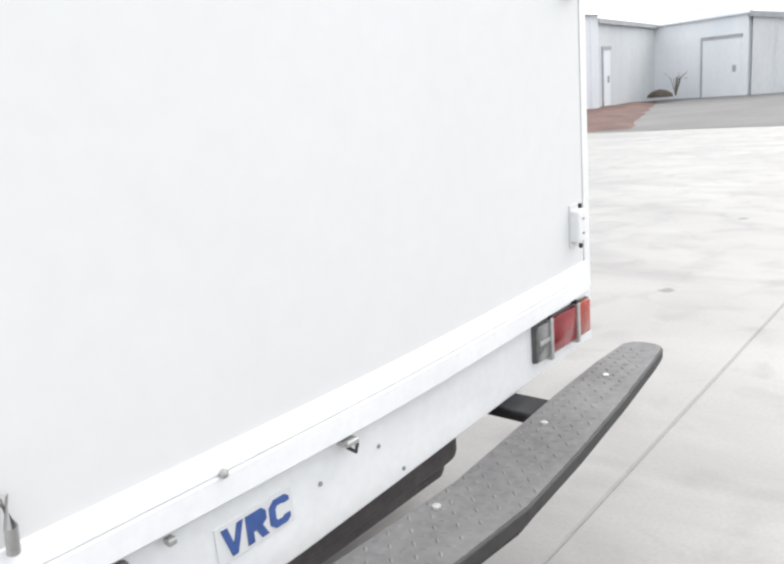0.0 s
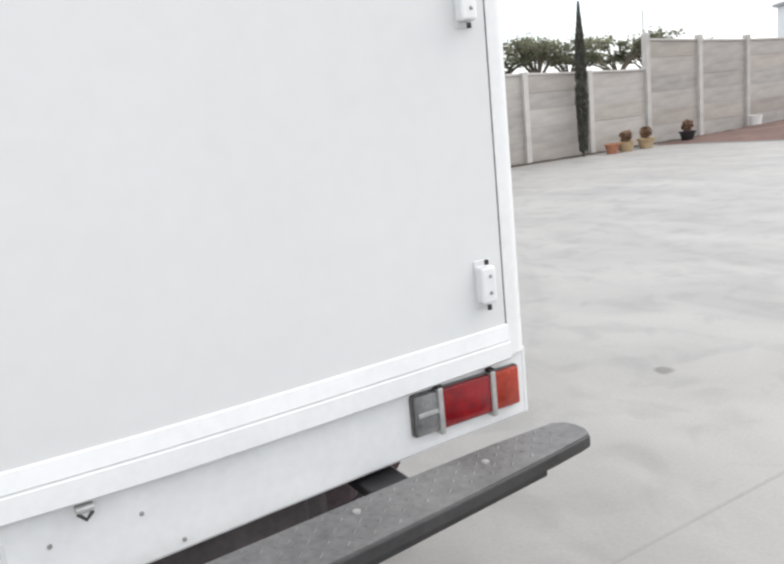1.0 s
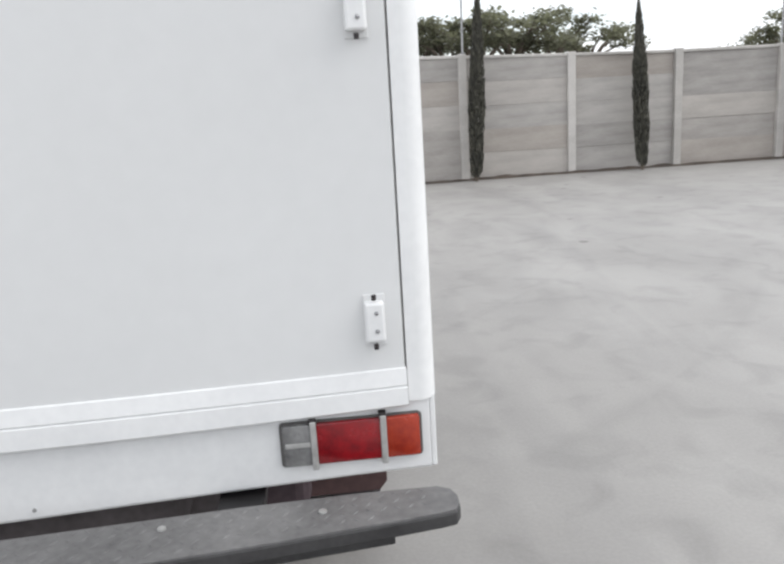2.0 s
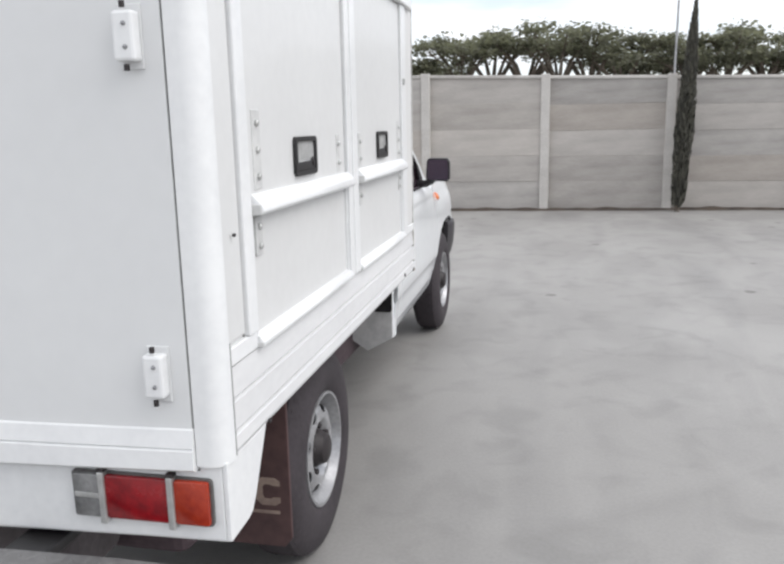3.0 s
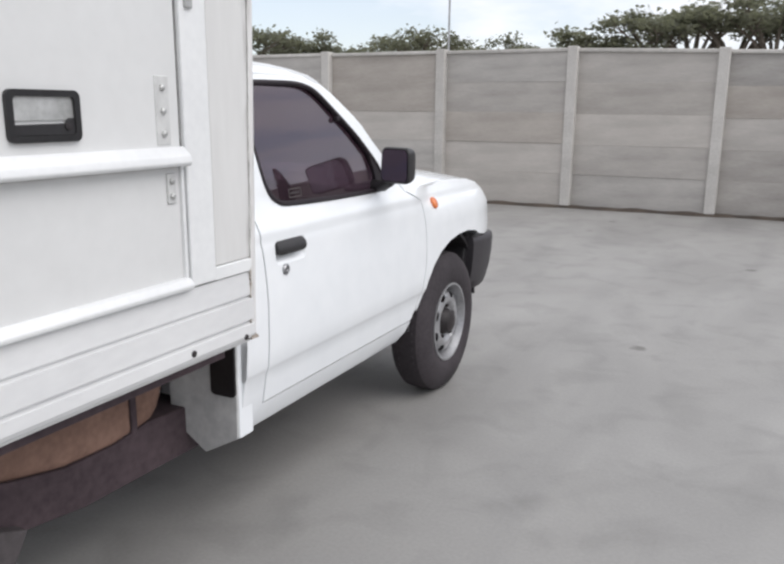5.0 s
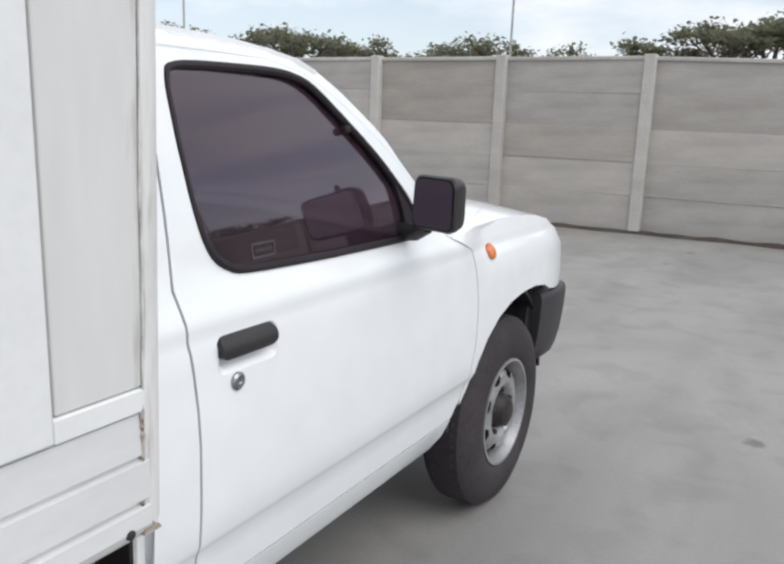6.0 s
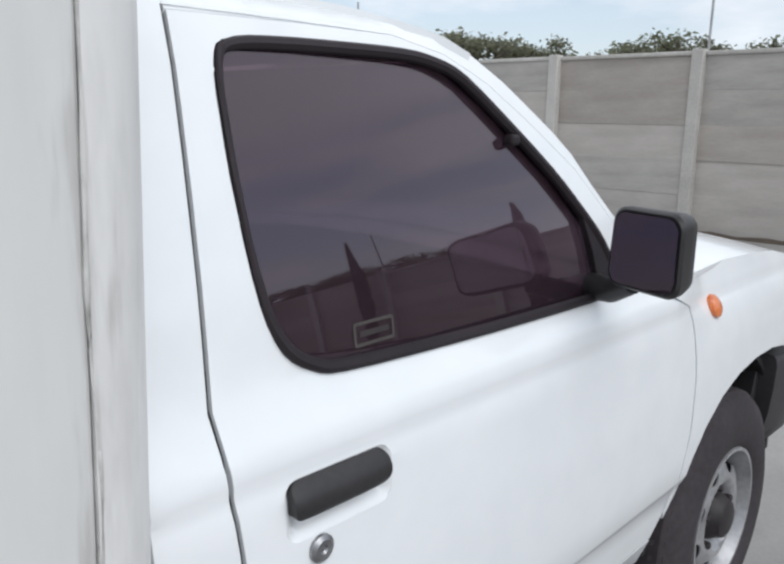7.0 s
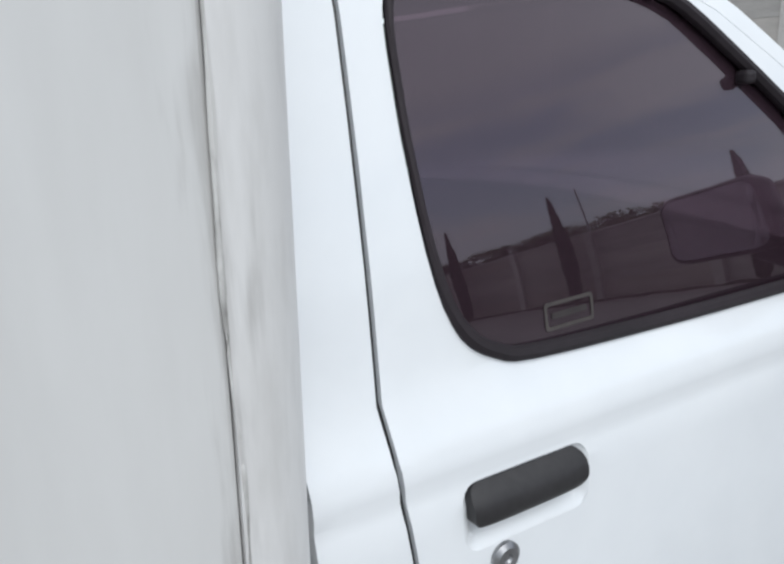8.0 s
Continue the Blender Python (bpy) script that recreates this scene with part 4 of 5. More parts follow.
part("roof", sheet(sheet_across([(2.297, 1.539, 0.014), (2.4, 1.539, 0.014), (2.6, 1.535, 0.014), (2.70, 1.528, 0.012), (2.80, 1.515, 0.010), (2.872, 1.499, 0.008), (2.928, 1.477, 0.006)], 0.035), 0.015), CAB_WHITE, truck, "", True)
part("windscreen", sheet(sheet_across([(2.87, 1.462, -0.03), (3.00, 1.378, -0.03), (3.13, 1.285, -0.03), (3.25, 1.188, -0.03), (3.35, 1.095, -0.03), (3.45, 1.0, -0.03)], 0.0), 0.006), CLEAR_GLASS, truck, "clear windscreen glass", True)
part("hood", sheet(sheet_across([(3.50, 1.040, -0.02), (3.62, 1.052, 0), (3.85, 1.053, 0), (4.05, 1.047, 0), (4.20, 1.036, 0), (4.32, 1.012, 0), (4.42, 0.965, 0), (4.475, 0.900, 0), (4.50, 0.84, 0)], 0.060), 0.012), CAB_WHITE, truck, "white bonnet", True)
part("cowl", sheet(sheet_across([(3.40, 1.012, -0.02), (3.46, 1.026, -0.02), (3.54, 1.034, -0.02)], 0.058), 0.01), CAB_WHITE, truck, "", True)
part("rear_panel", block(-0.135, 2 * MID + 0.135, 2.330, 2.350, 0.40, 1.04, 0.008), CAB_WHITE, truck)
part("rear_panel", prism([(-0.14, 1.04), (-0.30, 1.53), (2 * MID + 0.30, 1.53), (2 * MID + 0.14, 1.04)], "y", 2.332, 2.348), CAB_WHITE, truck)
part("cab_lining", block(-0.17, 2 * MID + 0.17, 2.351, 2.358, 0.42, 1.03), INTERIOR, truck)
part("cab_lining", prism([(-0.17, 1.03), (-0.31, 1.50), (2 * MID + 0.31, 1.50), (2 * MID + 0.17, 1.03)], "y", 2.351, 2.358), INTERIOR, truck)
part("headliner", block(-0.30, 2 * MID + 0.30, 2.36, 2.93, 1.478, 1.486), INTERIOR, truck)
part("floor_pan", block(-0.17, 2 * MID + 0.17, 2.35, 3.5, 0.385, 0.41), CHASSIS, truck)
part("bench_seat", prism([(2.36, 0.62), (2.38, 1.20), (2.46, 1.22), (2.50, 0.78), (2.92, 0.74), (2.96, 0.62)], "x", -0.28, 2 * MID + 0.28, 0.02), INTERIOR, truck, "dark cloth bench seat")
part("dashboard", prism([(3.18, 0.72), (3.16, 0.95), (3.25, 1.03), (3.50, 1.03), (3.50, 0.72)], "x", -0.20, 2 * MID + 0.20, 0.02), INTERIOR, truck, "dark dashboard")
part("firewall", block(-0.16, 2 * MID + 0.16, 3.50, 3.53, 0.42, 1.02), CHASSIS, truck)

# fender with its wheel arch
HUB_F, HUB_R, HUB_Z, TYRE_R = 3.925, 0.972, 0.346, 0.350
arch = [(3.508, 0.452), (3.555, 0.487), (3.595, 0.545), (3.638, 0.613), (3.695, 0.676), (3.785, 0.731), (3.885, 0.765), (4.005, 0.782), (4.125, 0.783), (4.225, 0.769), (4.288, 0.744)]
fender_line = [(3.586, 0.985), (3.596, 0.92), (3.609, 0.82), (3.609, 0.70), (3.579, 0.57), (3.548, 0.505)] + arch[1:] + \
              [(4.40, 0.726), (4.505, 0.724), (4.515, 0.78), (4.502, 0.84), (4.477, 0.899), (4.42, 0.964), (4.32, 1.011), (4.20, 1.035), (4.05, 1.046), (3.85, 1.052), (3.62, 1.051), (3.50, 1.040), (3.440, 1.0415)]
fender, fender_left = both_sides("fender", skin(fender_line, [], across_cab, -0.022, 0.035, CREASES), CAB_WHITE, "white front fender")
def tilted(bm):
    """Leans a lamp back to lie on the fender's sloping shoulder."""
    for v in bm.verts:
        v.co.x -= 0.36 * (v.co.z - 0.962)
    return bm


signal = part("turn_signal", tilted(lathe([(-0.020, 0.027), (0.006, 0.0265), (0.007, 0.025), (0.007, 0.0)], (across_cab(3.732, 0.962), 3.732, 0.962), "x", 20)), AMBER, fender, "round amber side repeater", True)
part("lens", tilted(lathe([(0.004, 0.0252), (0.011, 0.0235), (0.016, 0.015), (0.017, 0)], (across_cab(3.732, 0.962), 3.732, 0.962), "x", 20)), AMBER, signal, "amber lens", True)
# dark wheel housing
ring_out = [(HUB_F + 0.03 + 0.430 * math.cos(radians(a)), HUB_Z + 0.03 + 0.430 * math.sin(radians(a))) for a in range(178, 1, -8)]
ring_in = [(HUB_F + 0.03 + 0.415 * math.cos(radians(a)), HUB_Z + 0.03 + 0.415 * math.sin(radians(a))) for a in range(2, 179, 8)]
both_sides("wheel_housing", prism(ring_out + ring_in, "x", -0.150, -0.50), BLACK_PLASTIC, "", False)
part("engine_bay_floor", block(-0.50, 2 * MID + 0.50, 3.53, 4.4, 0.45, 0.48), CHASSIS, truck)
# dark grey front bumper wrapping the corner
plan = [(-0.118, 4.262), (-0.100, 4.34), (-0.097, 4.47), (-0.125, 4.575), (-0.22, 4.65), (-0.40, 4.69), (-0.65, 4.71), (MID, 4.72)]
outer_plan = plan + [(2 * MID - x, y) for x, y in plan[::-1][1:]]
inner_plan = [(x + (MID - x) * 0.06, y - 0.05 if y > 4.5 else y) for x, y in outer_plan][::-1]
bm = bmesh.new()
hoop = outer_plan + inner_plan
rings = []
for z, pull, cut in ((0.408, 0.085, 0.120), (0.418, 0.060, 0.075), (0.440, 0.040, 0.042), (0.480, 0.024, 0.018), (0.540, 0.010, 0.004), (0.620, 0.002, 0.0), (0.690, 0.0, 0.0), (0.712, 0.005, 0.002), (0.720, 0.014, 0.006)):
    rings.append([bm.verts.new((x + (pull if x < MID else -pull) * min(1.0, abs(x - MID) / 0.3), max(y, 4.262 + cut) - (0.8 * pull if y > 4.5 else 0.0), z)) for x, y in hoop])
k = len(hoop)
for low, high in zip(rings, rings[1:]):
    for i in range(k):
        bm.faces.new((low[i], low[(i + 1) % k], high[(i + 1) % k], high[i]))
half = len(outer_plan)
for ring in (rings[0], rings[-1]):
    for i in range(half - 1):
        bm.faces.new((ring[i], ring[i + 1], ring[k - 2 - i], ring[k - 1 - i]))
bmesh.ops.recalc_face_normals(bm, faces=bm.faces[:])
part("front_bumper", bm, GREY_PLASTIC, truck, "dark grey plastic front bumper", True)
both_sides("splash_liner", prism([(4.195, 0.455), (4.30, 0.445), (4.40, 0.73), (4.27, 0.735)], "x", -0.165, -0.45, 0.006), BLACK_PLASTIC, "", False)
part("nose_panel", sheet([[(-0.20, 4.498, 0.845), (-0.45, 4.535, 0.875), (MID, 4.56, 0.885), (2 * MID + 0.45, 4.535, 0.875), (2 * MID + 0.20, 4.498, 0.845)],
                          [(-0.19, 4.508, 0.70), (-0.45, 4.560, 0.70), (MID, 4.59, 0.70), (2 * MID + 0.45, 4.560, 0.70), (2 * MID + 0.19, 4.508, 0.70)]], 0.02), CAB_WHITE, truck, "", True)

# door mirror
bm = bmesh.new()
for y, grow in ((3.116, 0.94), (3.122, 1.0), (3.143, 1.0), (3.168, 0.94), (3.188, 0.80), (3.200, 0.5)):
    ring = []
    for u, v in rounded(-0.074 * grow, 0.074 * grow, -0.068 * grow, 0.068 * grow, 0.026 * grow, 6):
        u = u * (1 - 0.9 * v) if u < 0 else u
        ring.append(bm.verts.new((u - 0.020, y - 0.36 * u * max(0.0, 1 - (y - 3.118) / 0.16), 1.174 + v)))
    if len(bm.verts) > len(ring):
        old = list(bm.verts)[-2 * len(ring):-len(ring)]
        for i in range(len(ring)):
            j = (i + 1) % len(ring)
            bm.faces.new((old[i], old[j], ring[j], ring[i]))
bm.verts.ensure_lookup_table()
k = len(rounded(0, 1, 0, 1, 0.1, 6))
bm.faces.new([bm.verts[i] for i in range(k)])
bm.faces.new([bm.verts[len(bm.verts) - k + i] for i in range(k)])
bmesh.ops.recalc_face_normals(bm, faces=bm.faces[:])
other = left_side(bm)
mirror = part("side_mirror", bm, BLACK_PLASTIC, truck, "black plastic door mirror", True)
mirror_left = part("side_mirror", other, BLACK_PLASTIC, truck, "black plastic door mirror", True)
bm = bmesh.new()
ring = [bm.verts.new((u * (1 - 0.9 * v if u < 0 else 1) - 0.020, 3.1125 - 0.36 * u, 1.174 + v)) for u, v in rounded(-0.066, 0.066, -0.060, 0.060, 0.022, 5)]
bm.faces.new(ring)
bmesh.ops.solidify(bm, geom=bm.faces[:], thickness=0.002)
bmesh.ops.recalc_face_normals(bm, faces=bm.faces[:])
part("mirror_glass", bm, MIRROR, mirror, "mirror glass")
part("mirror_arm", tube([(-0.15, 3.20, 1.085), (-0.10, 3.175, 1.088), (-0.055, 3.158, 1.112)], [0.026, 0.022, 0.02], 10), BLACK_PLASTIC, mirror, "", True)


# ---- wheels ----
def wheel(y, face, R, HUB_Z, width=0.195):
    """A road wheel: tread tyre, dished steel rim with openings, dark hub."""
    c = (face, y, HUB_Z)
    hub = thing("wheel", "", "")
    hub.matrix_world = Matrix.Translation(c)
    hub.parent = truck
    hub.matrix_parent_inverse = truck.matrix_world.inverted()
    tyre = lathe([(-width + 0.025, 0.188), (-width + 0.004, 0.215), (-width, 0.27), (-width + 0.018, R - 0.024), (-width + 0.04, R - 0.004), (-width * 0.5, R), (-0.04, R - 0.004), (-0.018, R - 0.024), (0.0, 0.272), (-0.003, 0.222), (-0.014, 0.196), (-0.026, 0.186)], c, "x", 56)
    for f in [f for f in tyre.faces if len(f.verts) > 8]:
        tyre.faces.remove(f)
    for v in tyre.verts:
        v.co.z = max(v.co.z, 0.001)
    part("tyre", tyre, TYRE, hub, "black rubber tyre", True)
    bm = bmesh.new()
    for i in range(56):
        a = 2 * math.pi * i / 56
        for s in (0, 1):
            b = a + (0.5 * 2 * math.pi / 56 if s else 0)
            x0 = face - (0.028 if s else width - 0.028)
            x1 = face - (0.062 if s else width - 0.062)
            p = []
            for x, da, r in ((x0, -0.02, R - 0.0155), (x0, 0.02, R - 0.0155), (x1, 0.03, R - 0.002), (x1, -0.01, R - 0.002), (x0, -0.02, R - 0.0138), (x0, 0.02, R - 0.0138), (x1, 0.03, R + 0.0002), (x1, -0.01, R + 0.0002)):
                p.append(bm.verts.new((x, y + r * math.cos(b + da), HUB_Z + r * math.sin(b + da))))
            for f in ((0, 1, 5, 4), (1, 2, 6, 5), (2, 3, 7, 6), (3, 0, 4, 7), (4, 5, 6, 7)):
                bm.faces.new([p[k] for k in f])
    for v in bm.verts:
        v.co.z = max(v.co.z, 0.0)
    bmesh.ops.recalc_face_normals(bm, faces=bm.faces[:])
    tagged(part("tread", bm, TYRE, hub), kind="stuff")
    barrel = lathe([(-0.026, 0.188), (-0.014, 0.197), (-0.008, 0.196), (-0.008, 0.187), (-0.030, 0.180), (-0.050, 0.172), (-0.075, 0.168), (-0.15, 0.167)], c, "x", 48)
    for f in [f for f in barrel.faces if len(f.verts) > 8]:
        barrel.faces.remove(f)
    part("rim", barrel, STEEL, hub, "silver steel rim", True)
    # dished disc with eight oval hand holes
    radii = ((0.045, -0.046), (0.070, -0.046), (0.084, -0.042), (0.094, -0.025), (0.104, -0.020), (0.119, -0.022), (0.132, -0.026), (0.147, -0.033), (0.153, -0.050), (0.160, -0.074), (0.168, -0.080))

    def dish(u, v):
        r = math.hypot(u - y, v - HUB_Z)
        for (r0, d0), (r1, d1) in zip(radii, radii[1:]):
            if r <= r1:
                return face + d0 + (d1 - d0) * max(0.0, (r - r0) / (r1 - r0))
        return face + radii[-1][1]

    def ring_at(r, steps):
        return [(y + r * math.cos(2 * math.pi * k / steps), HUB_Z + r * math.sin(2 * math.pi * k / steps)) for k in range(steps)]

    holes = [ring_at(0.045, 24)]
    for i in range(8):
        a = 2 * math.pi * (i + 0.5) / 8
        hole = []
        for k in range(14):
            b = 2 * math.pi * k / 14
            r, d = 0.1375 + 0.0165 * math.cos(b), 0.0265 * math.sin(b)
            hole.append((y + r * math.cos(a) - d * math.sin(a), HUB_Z + r * math.sin(a) + d * math.cos(a)))
        holes.append(hole)
    part("wheel_disc", skin(ring_at(0.167, 64), holes, dish, -0.004, 0.012), STEEL, hub, "silver steel wheel disc with oval hand holes", True)
    part("brake_drum", lathe([(-0.100, 0.0), (-0.100, 0.155), (-0.14, 0.155), (-0.14, 0.0)], c, "x", 32), CHASSIS, hub)
    part("hub_cap", lathe([(-0.046, 0.068), (-0.036, 0.066), (-0.022, 0.057), (-0.004, 0.050), (0.003, 0.038), (0.004, 0.0)], c, "x", 28), HUB_DARK, hub, "dark greasy hub", True)
    for i in range(5):
        a = 2 * math.pi * (i + 0.25) / 5
        part("wheel_nut", lathe([(-0.044, 0.010), (-0.024, 0.010), (-0.020, 0.006), (-0.020, 0)], (face, y + 0.082 * math.cos(a), HUB_Z + 0.082 * math.sin(a)), "x", 6), HUB_DARK, hub)
    return hub


w1 = wheel(HUB_R, -0.086, 0.360, 0.352)
w2 = wheel(HUB_F, -0.096, TYRE_R, HUB_Z)
for w, y, face, up in ((w1, HUB_R, -0.086, 0.352), (w2, HUB_F, -0.096, HUB_Z)):
    twin = copy_thing(w, Matrix.Translation((2 * MID - face, y, up)) @ Matrix.Rotation(math.pi, 4, "Z"))

# ---- chassis ----
for s in (1, -1):
    x = MID + s * 0.42
    part("chassis_rail", prism([(0.14, 0.545), (0.6, 0.60), (1.3, 0.60), (2.0, 0.46), (3.3, 0.42), (4.3, 0.46), (4.3, 0.58), (3.3, 0.54), (2.0, 0.60), (1.3, 0.72), (0.6, 0.72), (0.14, 0.66)], "x", x - 0.035, x + 0.035, 0.006), CHASSIS, truck, "dark chassis rail")
    part("leaf_spring", tube([(x + s * 0.09, 0.28, 0.56), (x + s * 0.09, 0.62, 0.40), (x + s * 0.09, HUB_R, 0.36), (x + s * 0.09, 1.25, 0.42), (x + s * 0.09, 1.58, 0.52)], [0.02, 0.028, 0.034, 0.028, 0.02], 8), CHASSIS, truck, "", True)
part("rear_axle", tube([(-0.2, HUB_R, HUB_Z), (MID - 0.1, HUB_R, HUB_Z), (2 * MID + 0.2, HUB_R, HUB_Z)], 0.045, 14), CHASSIS, truck, "", True)
part("differential", lathe([(-0.16, 0.03), (-0.12, 0.12), (0.0, 0.16), (0.12, 0.12), (0.16, 0.03)], (MID, HUB_R, HUB_Z), "x", 20), CHASSIS, truck, "", True)
tank = smooth_loop([(1.43, 0.66), (1.435, 0.57), (1.50, 0.505), (1.62, 0.458), (1.80, 0.420), (2.00, 0.412), (2.14, 0.445), (2.195, 0.54), (2.20, 0.66), (1.95, 0.672), (1.68, 0.672)])
bm = prism(tank, "x", -0.345, -0.66)
bmesh.ops.bevel(bm, geom=[e for e in bm.edges if abs(e.verts[0].co.x - e.verts[1].co.x) < 1e-4], offset=0.045, segments=4, affect="EDGES", profile=0.5)
part("fuel_tank", bm, RUSTY, truck, "dusty tan rounded fuel tank under the box", True)
part("tank_strap", block(-0.665, -0.336, 2.035, 2.060, 0.425, 0.668, 0.006), CHASSIS, truck)
part("filler_hose", tube([(-0.335, 1.50, 0.655), (-0.325, 1.60, 0.600), (-0.325, 1.72, 0.592), (-0.335, 1.80, 0.640), (-0.34, 1.84, 0.70)], 0.026, 10), CHASSIS, truck, "black filler hose", True)
# invented dark plate that closes off the shaded underside inside the rear wheel
part("inner_shade_plate", block(-0.352, -0.340, 0.62, 1.50, 0.42, 0.735, 0.003), CHASSIS, truck)
part("tank_shield", prism([(1.40, 0.60), (1.44, 0.45), (1.58, 0.335), (1.85, 0.296), (2.50, 0.284), (2.50, 0.43), (2.10, 0.455), (1.97, 0.435), (1.80, 0.437), (1.62, 0.475), (1.50, 0.525), (1.45, 0.60)], "x", -0.56, -0.338, 0.006), CHASSIS, truck, "dark brown shield below the tank")
part("exhaust_pipe", tube([(-1.25, 3.3, 0.38), (-1.25, 1.8, 0.40), (-1.3, 1.2, 0.55), (-1.35, 0.3, 0.50), (-1.4, -0.05, 0.46)], 0.028, 10), CHASSIS, truck, "", True)
part("spring_hanger", prism([(1.48, 0.42), (1.635, 0.355), (1.610, 0.31), (1.555, 0.232), (1.520, 0.240), (1.49, 0.33)], "x", -0.335, -0.290, 0.006), HANGER, truck, "dark spring hanger before the wheel")
part("cross_member", block(-0.5, 2 * MID + 0.5, 0.10, 0.22, 0.57, 0.66, 0.01), CHASSIS, truck)
# three dark blocks stand in for the ground's shade under the tail
part("axle_shade_block", block(-0.325, 2 * MID + 0.325, 0.40, 0.52, 0.25, 0.60, 0.045, 3), CHASSIS, truck, "dark block behind the axle, added as shade")
part("tail_shade_block", block(-0.52, 2 * MID + 0.52, 0.20, 0.40, 0.285, 0.545, 0.03, 2), HANGER, truck, "dark block under the tail, added as shade")
part("rear_shade_block", block(-0.62, 2 * MID + 0.44, 0.075, 0.39, 0.412, 0.555, 0.04, 3), HANGER, truck, "long dark block under the tail, added as shade")
part("cross_member", block(-0.5, 2 * MID + 0.5, 2.0, 2.1, 0.48, 0.6, 0.01), CHASSIS, truck)

# gravel guard behind the cab: a pale plate with a dark opening at its outer edge
part("gravel_guard", prism([(-0.125, 0.72), (-0.13, 0.378), (-0.262, 0.306), (-0.40, 0.40), (-0.40, 0.72)], "y", 2.262, 2.276, 0.003), GUARD, truck, "pale plate behind the cab's lower corner")
part("guard_side", block(-0.140, -0.124, 2.268, 2.336, 0.378, 0.72, 0.004), CAB_WHITE, truck)
part("step_recess", prism(rounded(-0.222, -0.128, 0.515, 0.715, 0.015, 3), "y", 2.254, 2.262), BLACK_RUBBER, truck)

# mud flaps behind and before the rear wheel
flap = part("mud_flap", prism([(-0.086, 0.72), (-0.42, 0.72), (-0.42, 0.20), (-0.11, 0.20), (-0.086, 0.23)], "y", 0.588, 0.600, 0.003), FLAP, truck, "dark brown rubber mud flap with a faded mark")
part("mud_flap", prism([(2 * MID + 0.09, 0.70), (2 * MID + 0.42, 0.70), (2 * MID + 0.42, 0.20), (2 * MID + 0.12, 0.20), (2 * MID + 0.09, 0.24)], "y", 0.588, 0.600, 0.003), FLAP, truck)


def mark(kind, u, v, w, h, at, material, parent, depth):
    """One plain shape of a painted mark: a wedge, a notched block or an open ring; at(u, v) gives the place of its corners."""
    shapes = {
        "wedge": [(0, 1), (0.28, 1), (0.5, 0.38), (0.72, 1), (1, 1), (0.62, 0), (0.38, 0)],
        "block": [(0, 0), (0.30, 0), (0.30, 0.36), (0.44, 0.36), (0.66, 0), (1, 0), (0.74, 0.42), (0.95, 0.56), (0.95, 0.85), (0.76, 1), (0, 1)],
        "ring": [(1, 0.72), (1, 0.88), (0.8, 1), (0.25, 1), (0, 0.8), (0, 0.2), (0.25, 0), (0.8, 0), (1, 0.12), (1, 0.30), (0.72, 0.30), (0.62, 0.24), (0.38, 0.24), (0.30, 0.34), (0.30, 0.66), (0.38, 0.76), (0.62, 0.76), (0.72, 0.72)],
    }
    pts = [(u + a * w, v + b * h) for a, b in shapes[kind]]
    bm = bmesh.new()
    f = [bm.verts.new(at(a, b, 0)) for a, b in pts]
    g = [bm.verts.new(at(a, b, depth)) for a, b in pts]
    bm.faces.new(f)
    bm.faces.new(g[::-1])
    for i in range(len(pts)):
        j = (i + 1) % len(pts)
        bm.faces.new((f[i], f[j], g[j], g[i]))
    bmesh.ops.recalc_face_normals(bm, faces=bm.faces[:])
    part("painted_mark", bm, material, parent)


for kind, u in (("wedge", -0.375), ("block", -0.285), ("ring", -0.195)):
    mark(kind, u, 0.335, 0.078, 0.088, lambda a, b, d: (a, 0.5875 - d, b), FLAP_MARK, flap, 0.0015)

part("painted_bar", block(-0.36, -0.12, 0.586, 0.588, 0.308, 0.318), FLAP_MARK, flap)

# ---- cargo box ----
BX0, BX1, BY0, BY1, BZ0, BZ1 = 2 * MID + 0.0, -0.012, 0.010, 2.192, 0.75, 1.985
box = part("cargo_box", block(BX0 + 0.012, BX1, BY0, BY1, 0.735, BZ1 - 0.01, 0.006), BOX_WHITE, truck, "white panelled cargo box")


def rounded_post(cx, cy, r, z0, z1, sx, sy, width, depth):
    """A corner post with a round outer edge."""
    pts = []
    for i in range(9):
        a = radians(90 * i / 8)
        pts.append((cx + sx * (r * math.cos(a) - r), cy + sy * (r * math.sin(a) - r)))
    pts += [(cx - sx * width, cy), (cx - sx * width, cy - sy * 0.012), (cx - sx * 0.014, cy - sy * 0.012), (cx - sx * 0.014, cy - sy * depth), (cx, cy - sy * depth)]
    bm = prism(pts, "z", z0, z1)
    return bm


def lean(z):
    """The box's front corner leans forward a little towards its top."""
    return 0.030 * (z - 1.2)


